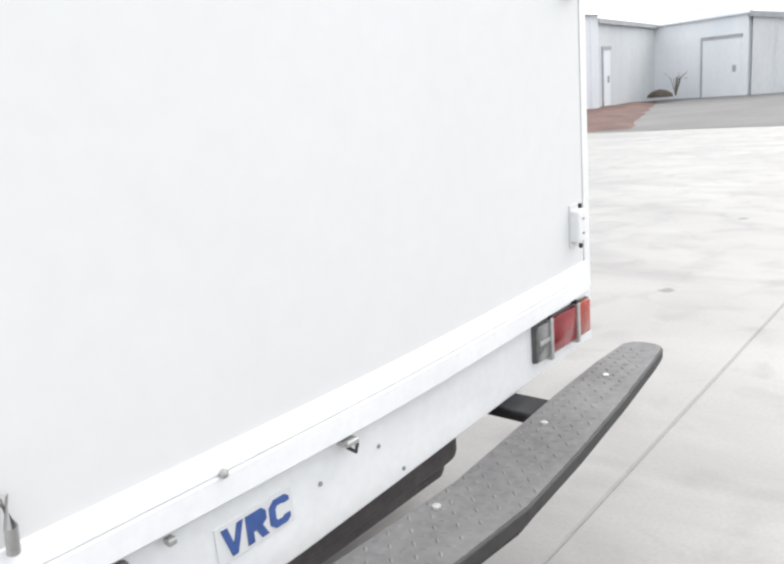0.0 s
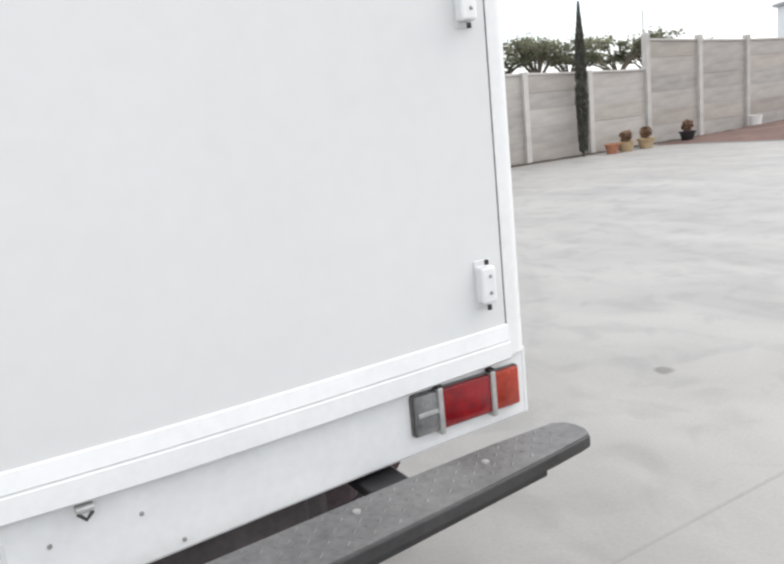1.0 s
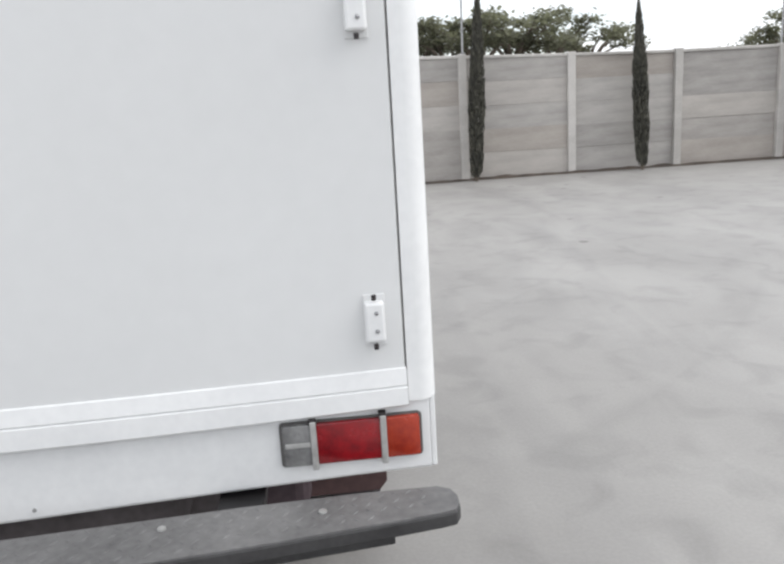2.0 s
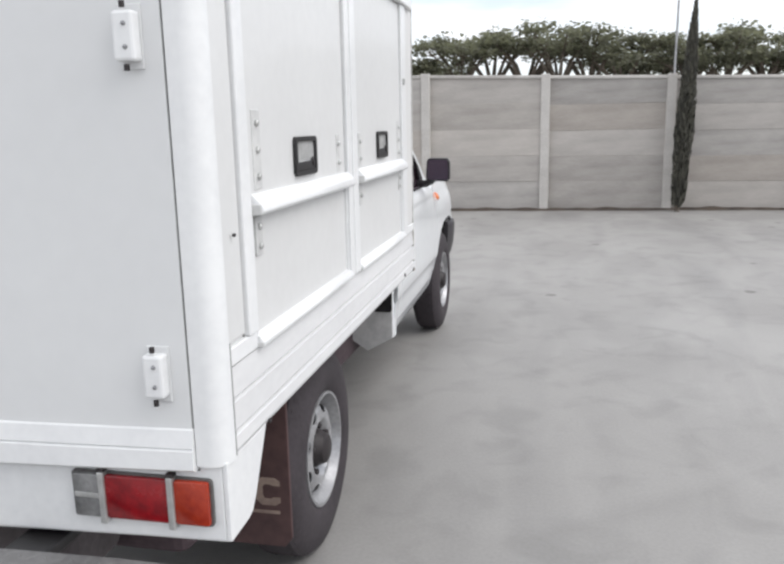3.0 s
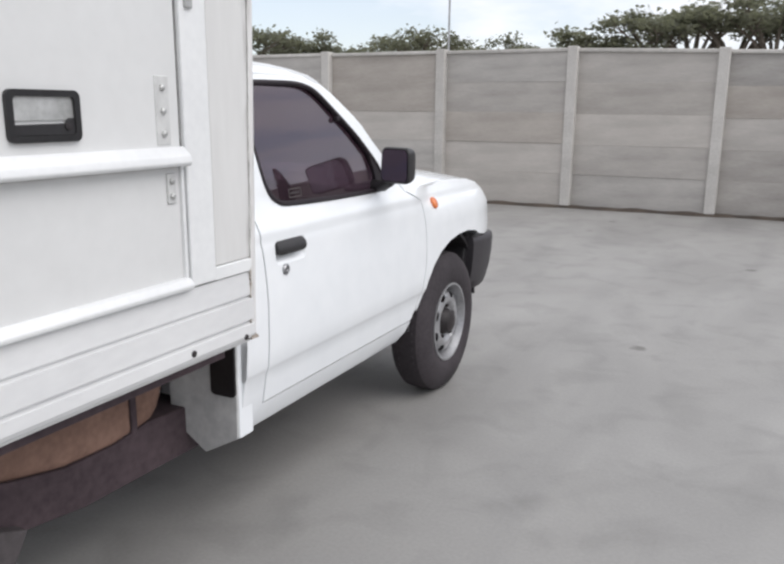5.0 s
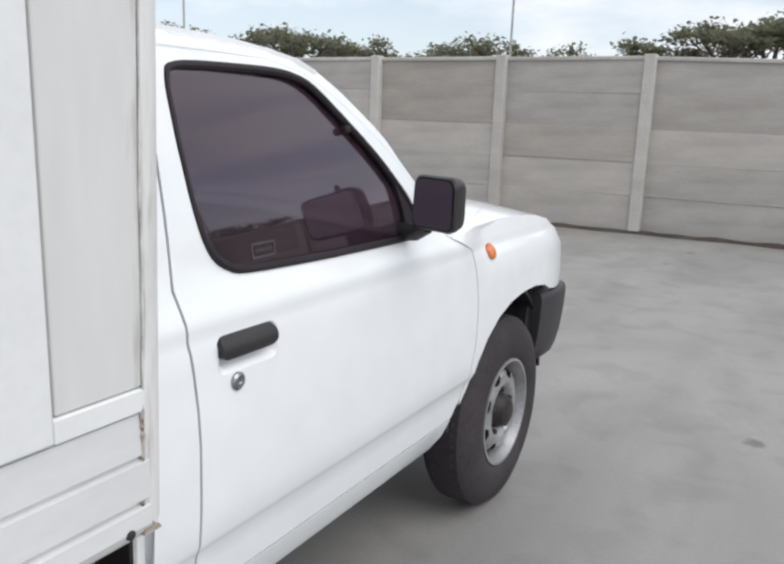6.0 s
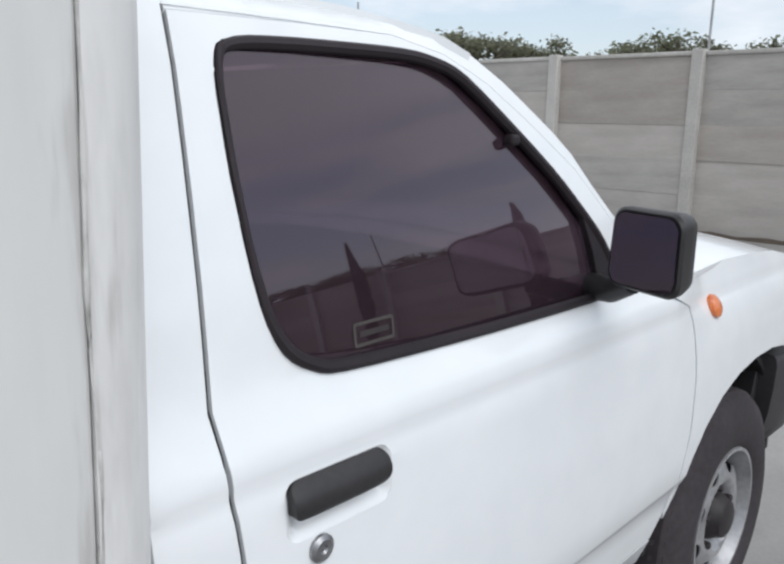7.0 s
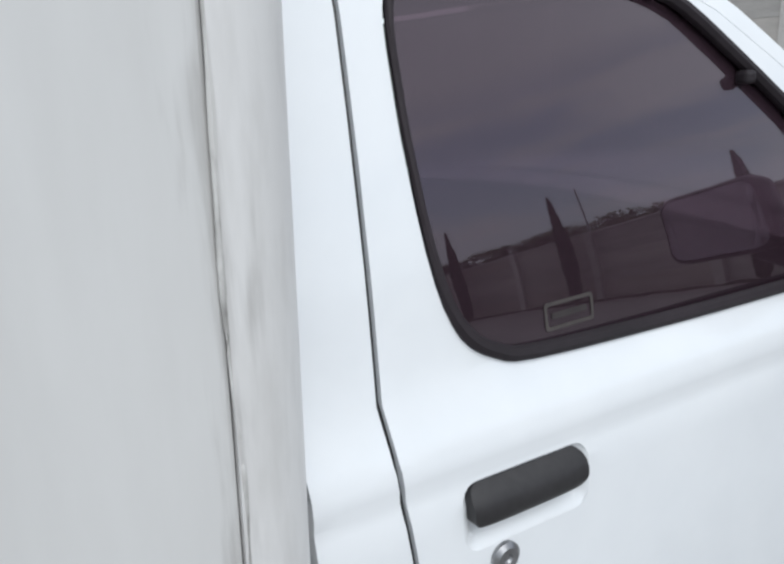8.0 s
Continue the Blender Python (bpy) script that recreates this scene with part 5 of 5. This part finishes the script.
for sx, x in ((1, 0.004), (-1, 2 * MID - 0.004)):
    part("corner_post", rounded_post(x, -0.006, 0.042, 0.742, BZ1, sx, -1, 0.068, 0.05), TRIM_WHITE, box, "rounded white corner post", True)
    arc = [(0.0 - 0.150 * (1 - math.cos(radians(a))), 2.195 + 0.092 * math.sin(radians(a))) for a in range(0, 91, 9)]
    arc += [(-0.155, 2.276)] + [(-0.012 - 0.140 * (1 - math.cos(radians(a))), 2.195 + 0.080 * math.sin(radians(a))) for a in range(81, -1, -9)]
    bm = prism([(a if sx > 0 else 2 * MID - a, b) for a, b in arc], "z", 0.750, BZ1)
    for v in bm.verts:
        v.co.y += lean(v.co.z)
    part("front_corner", bm, WORN_TRIM, box, "rounded scuffed front corner of the box", True)
    part("rust_edge", prism([(2.178, 0.7445), (2.212, 0.7445), (2.209, 0.751), (2.200, 0.756), (2.190, 0.770), (2.181, 0.757)], "x", (0.0022 if sx > 0 else 2 * MID - 0.0022), (-0.010 if sx > 0 else 2 * MID + 0.010)), SEAM_RUST, box, "rusty lower edge of the box corner")
part("front_wall", block(2 * MID + 0.15, -0.15, 2.270, 2.286, 0.74, BZ1, 0.003), BOX_WHITE, box)
part("roof_panel", block(BX0 - 0.004, BX1 + 0.016, -0.004, 2.20, BZ1, BZ1 + 0.03, 0.012), BOX_WHITE, box)
part("gutter", block(-0.014, 0.016, 0.05, 2.15, BZ1 - 0.045, BZ1 - 0.002, 0.006), TRIM_WHITE, box)

# side: posts, recessed panels, ledges, lips
def side_bit(name, y0, y1, z0, z1, out, material=TRIM_WHITE, label="", bevel=0.004, base=-0.016):
    return part(name, block(base, out, y0, y1, z0, z1, bevel), material, box, label)


side_bit("rear_strip", 0.046, 0.150, 0.992, 1.94, -0.004, BOX_WHITE)
side_bit("side_post", 0.153, 0.206, 0.985, 1.94, 0.006)
side_bit("side_post", 1.030, 1.078, 0.945, 1.94, 0.005)
side_bit("side_post", 1.084, 1.150, 0.945, 1.94, 0.007)
side_bit("side_post", 1.945, 2.037, 0.945, 1.94, 0.004)
strip = side_bit("front_strip", 2.044, 2.1945, 0.980, 1.94, -0.003, STREAKED, "white strip with grey streaks beside the seam")
for v in strip.data.vertices:
    if v.co.y > 2.1:
        v.co.y += lean(v.co.z)
for y0, y1 in ((0.210, 1.026), (1.154, 1.941)):
    side_bit("side_panel", y0 + 0.004, y1 - 0.004, 1.260, 1.935, -0.006, BOX_WHITE, "flat white upper side panel")
    side_bit("side_panel", y0 + 0.010, y1 - 0.010, 0.965, 1.246, -0.009, BOX_WHITE, "flat white lower side panel")
    # sloping ledge
    bm = prism([(-0.010, 1.292), (0.004, 1.294), (0.026, 1.272), (0.030, 1.256), (0.024, 1.248), (-0.010, 1.250)], "y", y0 + 0.002, y1 - 0.002, 0.003)
    part("ledge", bm, TRIM_WHITE, box, "sloping white ledge across the side", True)
    part("ledge_end", block(-0.008, 0.026, y0 - 0.003, y0 + 0.003, 1.248, 1.272, 0.002), PLATE, box)
    # lower lip
    bm = prism([(-0.010, 0.974), (0.006, 0.968), (0.016, 0.955), (0.014, 0.944), (-0.010, 0.944)], "y", y0, y1, 0.003)
    part("lower_lip", bm, TRIM_WHITE, box, "", True)
    part("lip_end", block(-0.008, 0.014, y0 - 0.002, y0 + 0.003, 0.943, 0.954, 0.002), PLATE, box)
    # narrow upright lips beside the lower panel
    side_bit("panel_lip", y0 + 0.001, y0 + 0.011, 0.965, 1.25, -0.001, TRIM_WHITE, bevel=0.002)
    side_bit("panel_lip", y1 - 0.011, y1 - 0.001, 0.965, 1.25, -0.001, TRIM_WHITE, bevel=0.002)
# dark joints beside the posts
for y in (0.1515, 0.208, 1.028, 1.081, 1.152, 1.943, 2.042):
    part("panel_joint", block(-0.014, -0.0085, y - 0.002, y + 0.002, 0.95, 1.93), JOINT_GREY, box)

# worn sealant bead in the seam before the front corner, wandering a little, with rust at its foot
bead = []
z = 0.97
while z < 1.97:
    bead.append((-0.0018 + 0.0008 * noise.noise((z * 9, 1, 0)), 2.1948 + lean(z) + 0.0060 * noise.noise((z * 5, 4, 0)), z))
    z += 0.02
part("corner_seal", tube(bead, [0.0016 + 0.0026 * max(0.0, noise.noise((p[2] * 13, 7, 0)) + 0.15) for p in bead], 6), SEAM_DIRT, box, "dirty seam beside the front corner")
foot = [(-0.001 + 0.0015 * noise.noise((z * 30, 1, 3)), 2.1925 + lean(z) + 0.003 * noise.noise((z * 22, 2, 3)), z) for z in np.arange(0.752, 0.985, 0.012).tolist()]
part("corner_seal", tube(foot, [0.0032 + 0.0022 * noise.noise((p[2] * 40, 5, 0)) for p in foot], 6), SEAM_RUST, box, "brown stained seam beside the skirt")
part("corner_seal", block(-0.010, 0.0052, 0.0435, 0.0475, 0.75, 1.00, 0.001), JOINT_GREY, box)

# hinge plates with bolts
for y0, y1, z0, z1, bolts in ((0.250, 0.298, 1.300, 1.480, 3), (0.243, 0.282, 1.150, 1.240, 2), (0.925, 0.957, 1.300, 1.415, 2),
                              (1.196, 1.236, 1.300, 1.415, 2), (1.196, 1.230, 1.165, 1.235, 1), (1.860, 1.905, 1.298, 1.455, 3), (1.885, 1.912, 1.160, 1.232, 2)):
    part("hinge_plate", block(-0.010, -0.0035, y0, y1, z0, z1, 0.002), PLATE, box, "worn grey hinge plate")
    for i in range(bolts):
        z = z0 + (z1 - z0) * (i + 0.5) / bolts
        part("hinge_bolt", lathe([(-0.004, 0.008), (0.001, 0.008), (0.004, 0.004), (0.004, 0)], ((0.0), (y0 + y1) / 2, z), "x", 8), ZINC, box)


def latch(y0, y1, z0, z1):
    """A flush paddle latch: black frame, pale cup, dark lower lever."""
    outer = rounded(y0, y1, z0, z1, 0.014, 5)
    inner = rounded(y0 + 0.014, y1 - 0.014, z0 + 0.013, z1 - 0.013, 0.008, 5)
    part("latch_frame", skin(outer, [inner], lambda y, z: 0.004, -0.010, 0.03), BLACK_RUBBER, box, "black latch frame", True)
    zm = z0 + (z1 - z0) * 0.42
    part("latch_cup", prism([(y0 + 0.012, zm), (y1 - 0.012, zm), (y1 - 0.012, z1 - 0.012), (y0 + 0.012, z1 - 0.012)], "x", -0.0055, -0.002), ZINC, box, "pale latch cup")
    part("latch_lever", prism([(y0 + 0.012, z0 + 0.012), (y1 - 0.012, z0 + 0.012), (y1 - 0.012, zm + 0.004), (y1 - 0.03, zm + 0.004), (y1 - 0.035, zm - 0.006), (y0 + 0.012, zm - 0.008)], "x", -0.005, 0.001, 0.002), BLACK_PLASTIC, box, "dark latch lever")
    part("latch_lock", lathe([(0.0, 0.008), (0.004, 0.008), (0.005, 0.0)], (0.0, y1 - 0.032, z0 + 0.03), "x", 12), HUB_DARK, box)


latch(0.524, 0.703, 1.312, 1.414)
latch(1.473, 1.641, 1.316, 1.416)

# side skirt: stepped rail
skirt = [(-0.03, 0.944), (-0.004, 0.940), (0.000, 0.876), (-0.008, 0.873), (-0.008, 0.867), (0.002, 0.864), (0.003, 0.805), (-0.007, 0.801), (-0.007, 0.795), (0.004, 0.791), (0.005, 0.762), (0.0, 0.751), (-0.03, 0.751)]
part("side_skirt", prism(skirt, "y", 0.048, 2.192, 0.0), RAIL_WHITE, box, "stepped white side rail")
part("side_skirt", prism([(2 * MID - x, z) for x, z in skirt], "y", 0.048, 2.192), RAIL_WHITE, box)
part("rear_strip_foot", block(-0.016, 0.001, 0.046, 0.2065, 0.944, 0.984, 0.003), TRIM_WHITE, box)
part("front_strip_foot", block(-0.016, 0.0015, 2.038, 2.190, 0.943, 0.979, 0.003), TRIM_WHITE, box)
for y, z, r in ((1.935, 0.773, 0.009), (2.150, 0.760, 0.008), (0.24, 0.752, 0.006), (0.10, 1.22, 0.004)):
    part("skirt_bolt", lathe([(0.0, r), (0.005, r), (0.007, r * 0.5), (0.007, 0)], (0.002, y, z), "x", 10), HUB_DARK, box)
part("box_floor", block(BX0 + 0.05, -0.05, 0.05, 2.12, 0.70, 0.736), CHASSIS, box)
# small fitting at the front top of the side
part("marker_hook", block(-0.004, 0.012, 1.960, 1.985, 1.610, 1.635, 0.004), ZINC, box)

# rear: doors, sill, lamps
for x0, x1 in ((2 * MID + 0.0693, -0.0693),):
    part("rear_door", block(x0, x1, -0.006, 0.018, 0.800, 1.9585, 0.002), DOOR_WHITE, box, "wide flat off-white rear door")
for x in (-0.0688, 2 * MID + 0.0688):
    part("door_seal", block(x - 0.0016, x + 0.0016, -0.004, 0.012, 0.810, 1.957), JOINT_GREY, box, "pale grey door seal")
part("rear_head", block(2 * MID + 0.07, -0.07, -0.008, 0.02, 1.960, BZ1, 0.003), TRIM_WHITE, box)
sill_rows = [(-0.008, 0.8325), (-0.0105, 0.830), (-0.017, 0.792), (-0.013, 0.789), (-0.018, 0.785), (-0.020, 0.745), (-0.012, 0.738), (0.02, 0.738), (0.02, 0.832)]
# the sill sags a little towards the middle
bm = bmesh.new()
loops = []
for i in range(25):
    f = i / 24
    x = 2 * MID + 0.066 + (-0.132 - 2 * MID) * f
    sag = 1 - abs(2 * f - 1) ** 1.5
    loops.append([bm.verts.new((x, y, z - 0.006 - 0.015 * sag - (0.008 * sag if z < 0.75 else 0))) for y, z in sill_rows])
for a, b in zip(loops, loops[1:]):
    for k in range(len(a)):
        bm.faces.new((a[k], b[k], b[(k + 1) % len(b)], a[(k + 1) % len(a)]))
bm.faces.new(loops[0])
bm.faces.new(list(reversed(loops[-1])))
bmesh.ops.recalc_face_normals(bm, faces=bm.faces)
part("rear_sill", bm, TRIM_WHITE, box, "ribbed white sill below the doors")
LOW = [(-0.0145, 0.568), (-0.20, 0.564), (-0.42, 0.556), (-0.75, 0.544), (MID, 0.535), (-1.25, 0.524), (-1.60, 0.522), (2 * MID + 0.0145, 0.530)]
skirt_face = LOW + [(2 * MID + 0.0145, 0.747), (2 * MID + 0.0645, 0.747), (2 * MID + 0.0645, 0.726), (-0.0645, 0.726), (-0.0645, 0.747), (-0.0145, 0.747)]
rear_skirt = part("rear_skirt", prism(skirt_face, "y", 0.006, 0.024, 0.0025), TRIM_WHITE, box, "white rear skirt panel")
for (xa, za), (xb, zb) in zip(LOW, LOW[1:]):
    lip = tube([(xa, 0.021, za + 0.002), (xb, 0.021, zb + 0.002)], 0.011, 8)
    part("skirt_lip", lip, TRIM_WHITE, rear_skirt, "", True)
for s, ex in ((1, 0.0), (-1, 2 * MID)):
    pts = [(0.0065, 0.7485), (0.235, 0.7485), (0.215, 0.715), (0.150, 0.605), (0.128, 0.579), (0.105, 0.570), (0.0065, 0.566)]
    part("skirt_return", prism(pts, "x", ex - s * 0.0015, ex - s * 0.0142, 0.003), TRIM_WHITE, box, "white skirt turning the rear corner")


def door_hinge(x, z):
    """A strap hinge on the rear door's edge: knuckle, leaf, pins and bolts."""
    part("hinge_body", block(x - 0.024, x + 0.020, -0.036, -0.006, z - 0.046, z + 0.046, 0.006), TRIM_WHITE, box, "white rear door hinge")
    part("hinge_leaf", block(x - 0.026, x + 0.024, -0.010, -0.006, z - 0.060, z + 0.060, 0.002), DOOR_WHITE, box)
    for dz in (-0.057, 0.057):
        part("hinge_pin", lathe([(-0.006, 0.0055), (0.006, 0.0055)], (x - 0.002, -0.029, z + dz), "z", 10), HUB_DARK, box)
    for dz in (-0.02, 0.022):
        part("hinge_bolt", lathe([(0.0, 0.005), (-0.003, 0.004), (-0.005, 0)], (x + 0.002, -0.036, z + dz), "y", 8), CHROME, box)


for hx in (-0.130, 2 * MID + 0.130):
    for hz in (0.945, 1.612):
        door_hinge(hx, hz)
# lock bar of the doors, its clasp and sill fittings
part("sill_clasp", block(-1.134, -1.100, -0.026, 0.006, 0.695, 0.707, 0.003), ZINC, box, "worn steel clasp under the sill")
part("sill_clasp", tube([(-1.132, -0.022, 0.697), (-1.118, -0.030, 0.684), (-1.104, -0.022, 0.694)], 0.004, 8), HUB_DARK, box)
part("sill_clasp", block(-1.536, -1.520, -0.022, -0.004, 0.704, 0.716, 0.003), ZINC, box)
part("door_stud", lathe([(0.0, 0.008), (-0.008, 0.007), (-0.010, 0)], (-1.418, -0.017, 0.775), "y", 10), ZINC, box)
part("lock_handle", tube([(-1.752, -0.02, 0.90), (-1.752, -0.030, 0.86), (-1.752, -0.02, 0.82)], 0.009, 10), ZINC, box, "steel door lock handle", True)
for x, z in ((-1.188, 0.638), (-0.94, 0.556), (-1.014, 0.642)):
    part("skirt_rivet", lathe([(0.0, 0.005), (-0.003, 0.0045), (-0.004, 0)], (x, 0.006, z), "y", 8), JOINT_GREY, box)
# blue mark on the rear skirt
plate = part("mark_plate", block(-1.438, -1.262, 0.0035, 0.008, 0.600, 0.672, 0.001), DOOR_WHITE, box)
for kind, u in (("wedge", -1.426), ("block", -1.373), ("ring", -1.320)):
    mark(kind, u, 0.608, 0.048, 0.056, lambda a, b, d: (a, 0.0033 - d, b), LOGO_BLUE, box, 0.0015)


def tail_light(x0, x1, s):
    """A three-chamber tail lamp in a thin surround, with two clamps across it."""
    w = x1 - x0
    z0, z1 = 0.603, 0.712
    lamp = part("tail_light", prism(rounded(x0, x1, z0, z1, 0.010, 4), "y", -0.002, 0.012), LAMP_BASE, truck, "tail lamp with clear, red and orange lenses")
    cuts = (0.0, 0.235, 0.725, 1.0) if s > 0 else (0.0, 0.275, 0.765, 1.0)
    mats = (LAMP_CLEAR, LAMP_RED, LAMP_ORANGE) if s > 0 else (LAMP_ORANGE, LAMP_RED, LAMP_CLEAR)
    names = ("reversing_lens", "brake_lens", "turn_lens") if s > 0 else ("turn_lens", "brake_lens", "reversing_lens")
    for i in range(3):
        a, b = x0 + w * cuts[i] + 0.006, x0 + w * cuts[i + 1] - 0.006
        bm = prism(rounded(a, b, z0 + 0.004, z1 - 0.004, 0.006, 3), "y", -0.012, 0.004, 0.003)
        part(names[i], bm, mats[i], lamp, ("clear grey lens", "red lens", "orange lens")[(LAMP_CLEAR, LAMP_RED, LAMP_ORANGE).index(mats[i])], True)
    for c in cuts[1:3]:
        x = x0 + w * c
        part("clamp", block(x - 0.0075, x + 0.0075, -0.018, 0.010, z0 - 0.008, z1 + 0.004, 0.003), ZINC, lamp, "grey metal clamp")
        part("clamp_bolt", block(x - 0.010, x + 0.008, -0.016, 0.006, z1 + 0.001, z1 + 0.011, 0.003), HUB_DARK, lamp)
    part("lens_bar", block(x0 + (0.012 if s > 0 else w - 0.07), x0 + (0.07 if s > 0 else w - 0.012), -0.0155, -0.0135, 0.654, 0.666, 0.001), ZINC, lamp)
    return lamp


tail_light(-0.369, -0.036, 1)
tail_light(2 * MID + 0.020, 2 * MID + 0.316, -1)

# rear step bumper: tread plate on a dark edge
tip = [(0.004, -0.214), (0.016, -0.19), (0.018, -0.15), (0.008, -0.118), (-0.02, -0.100)]
right = [(-0.955, -0.314), (-0.70, -0.297), (-0.40, -0.268), (-0.12, -0.235), (-0.03, -0.222)] + tip + [(-0.20, -0.096), (-0.45, -0.104), (-0.70, -0.120), (-0.955, -0.136)]
plan = right + [(2 * MID - x, y) for x, y in right[-2:0:-1]]
bumper = part("rear_bumper", prism(plan, "z", 0.535, 0.566, 0.004), TREAD_EDGE, truck, "grey tread plate step bumper")
top = [(x + (MID - x) * 0.002, y + (0.004 if y < -0.17 else -0.004)) for x, y in plan]
part("tread_plate", prism(top, "z", 0.562, 0.571), TREAD, bumper, "grey worn tread plate")
bm = bmesh.new()
i = 0
x = 2 * MID + 0.05
while x < -0.03:
    inward = 1 - abs(x - MID) / 0.955
    deep = 0.075 + 0.080 * inward
    for j in range(int(deep / 0.030) + 1):
        y = -0.113 - 0.036 * inward - j * 0.030
        a = radians(45 if (i + j) % 2 else -45)
        u, v = Vector((math.cos(a), math.sin(a), 0)) * 0.013, Vector((-math.sin(a), math.cos(a), 0)) * 0.0045
        c = Vector((x, y, 0.571))
        p = [bm.verts.new(c - u), bm.verts.new(c - v), bm.verts.new(c + u), bm.verts.new(c + v), bm.verts.new(c + Vector((0, 0, 0.0022)))]
        for k in range(4):
            bm.faces.new((p[k], p[(k + 1) % 4], p[4]))
    x += 0.030
    i += 1
bmesh.ops.recalc_face_normals(bm, faces=bm.faces[:])
part("tread_pattern", bm, TREAD, bumper)
lip = [(-0.955, -0.290), (-0.70, -0.268), (-0.40, -0.235), (-0.13, -0.206), (-0.13, -0.19), (-0.40, -0.22), (-0.955, -0.275)]
part("bumper_lip", prism(lip + [(2 * MID - x, y) for x, y in lip[-2:0:-1]], "z", 0.500, 0.536, 0.004), TREAD_EDGE, bumper)
for x in (-0.47, 2 * MID + 0.47):
    part("bumper_bracket", block(x - 0.055, x + 0.055, -0.16, 0.16, 0.505, 0.534, 0.006), BLACK_RUBBER, bumper, "black bumper bracket")
for x in (-0.62, -1.05, -0.28):
    part("bumper_bolt", lathe([(0.571, 0.010), (0.575, 0.009), (0.576, 0)], (x, -0.165, 0), "z", 8), ZINC, bumper)
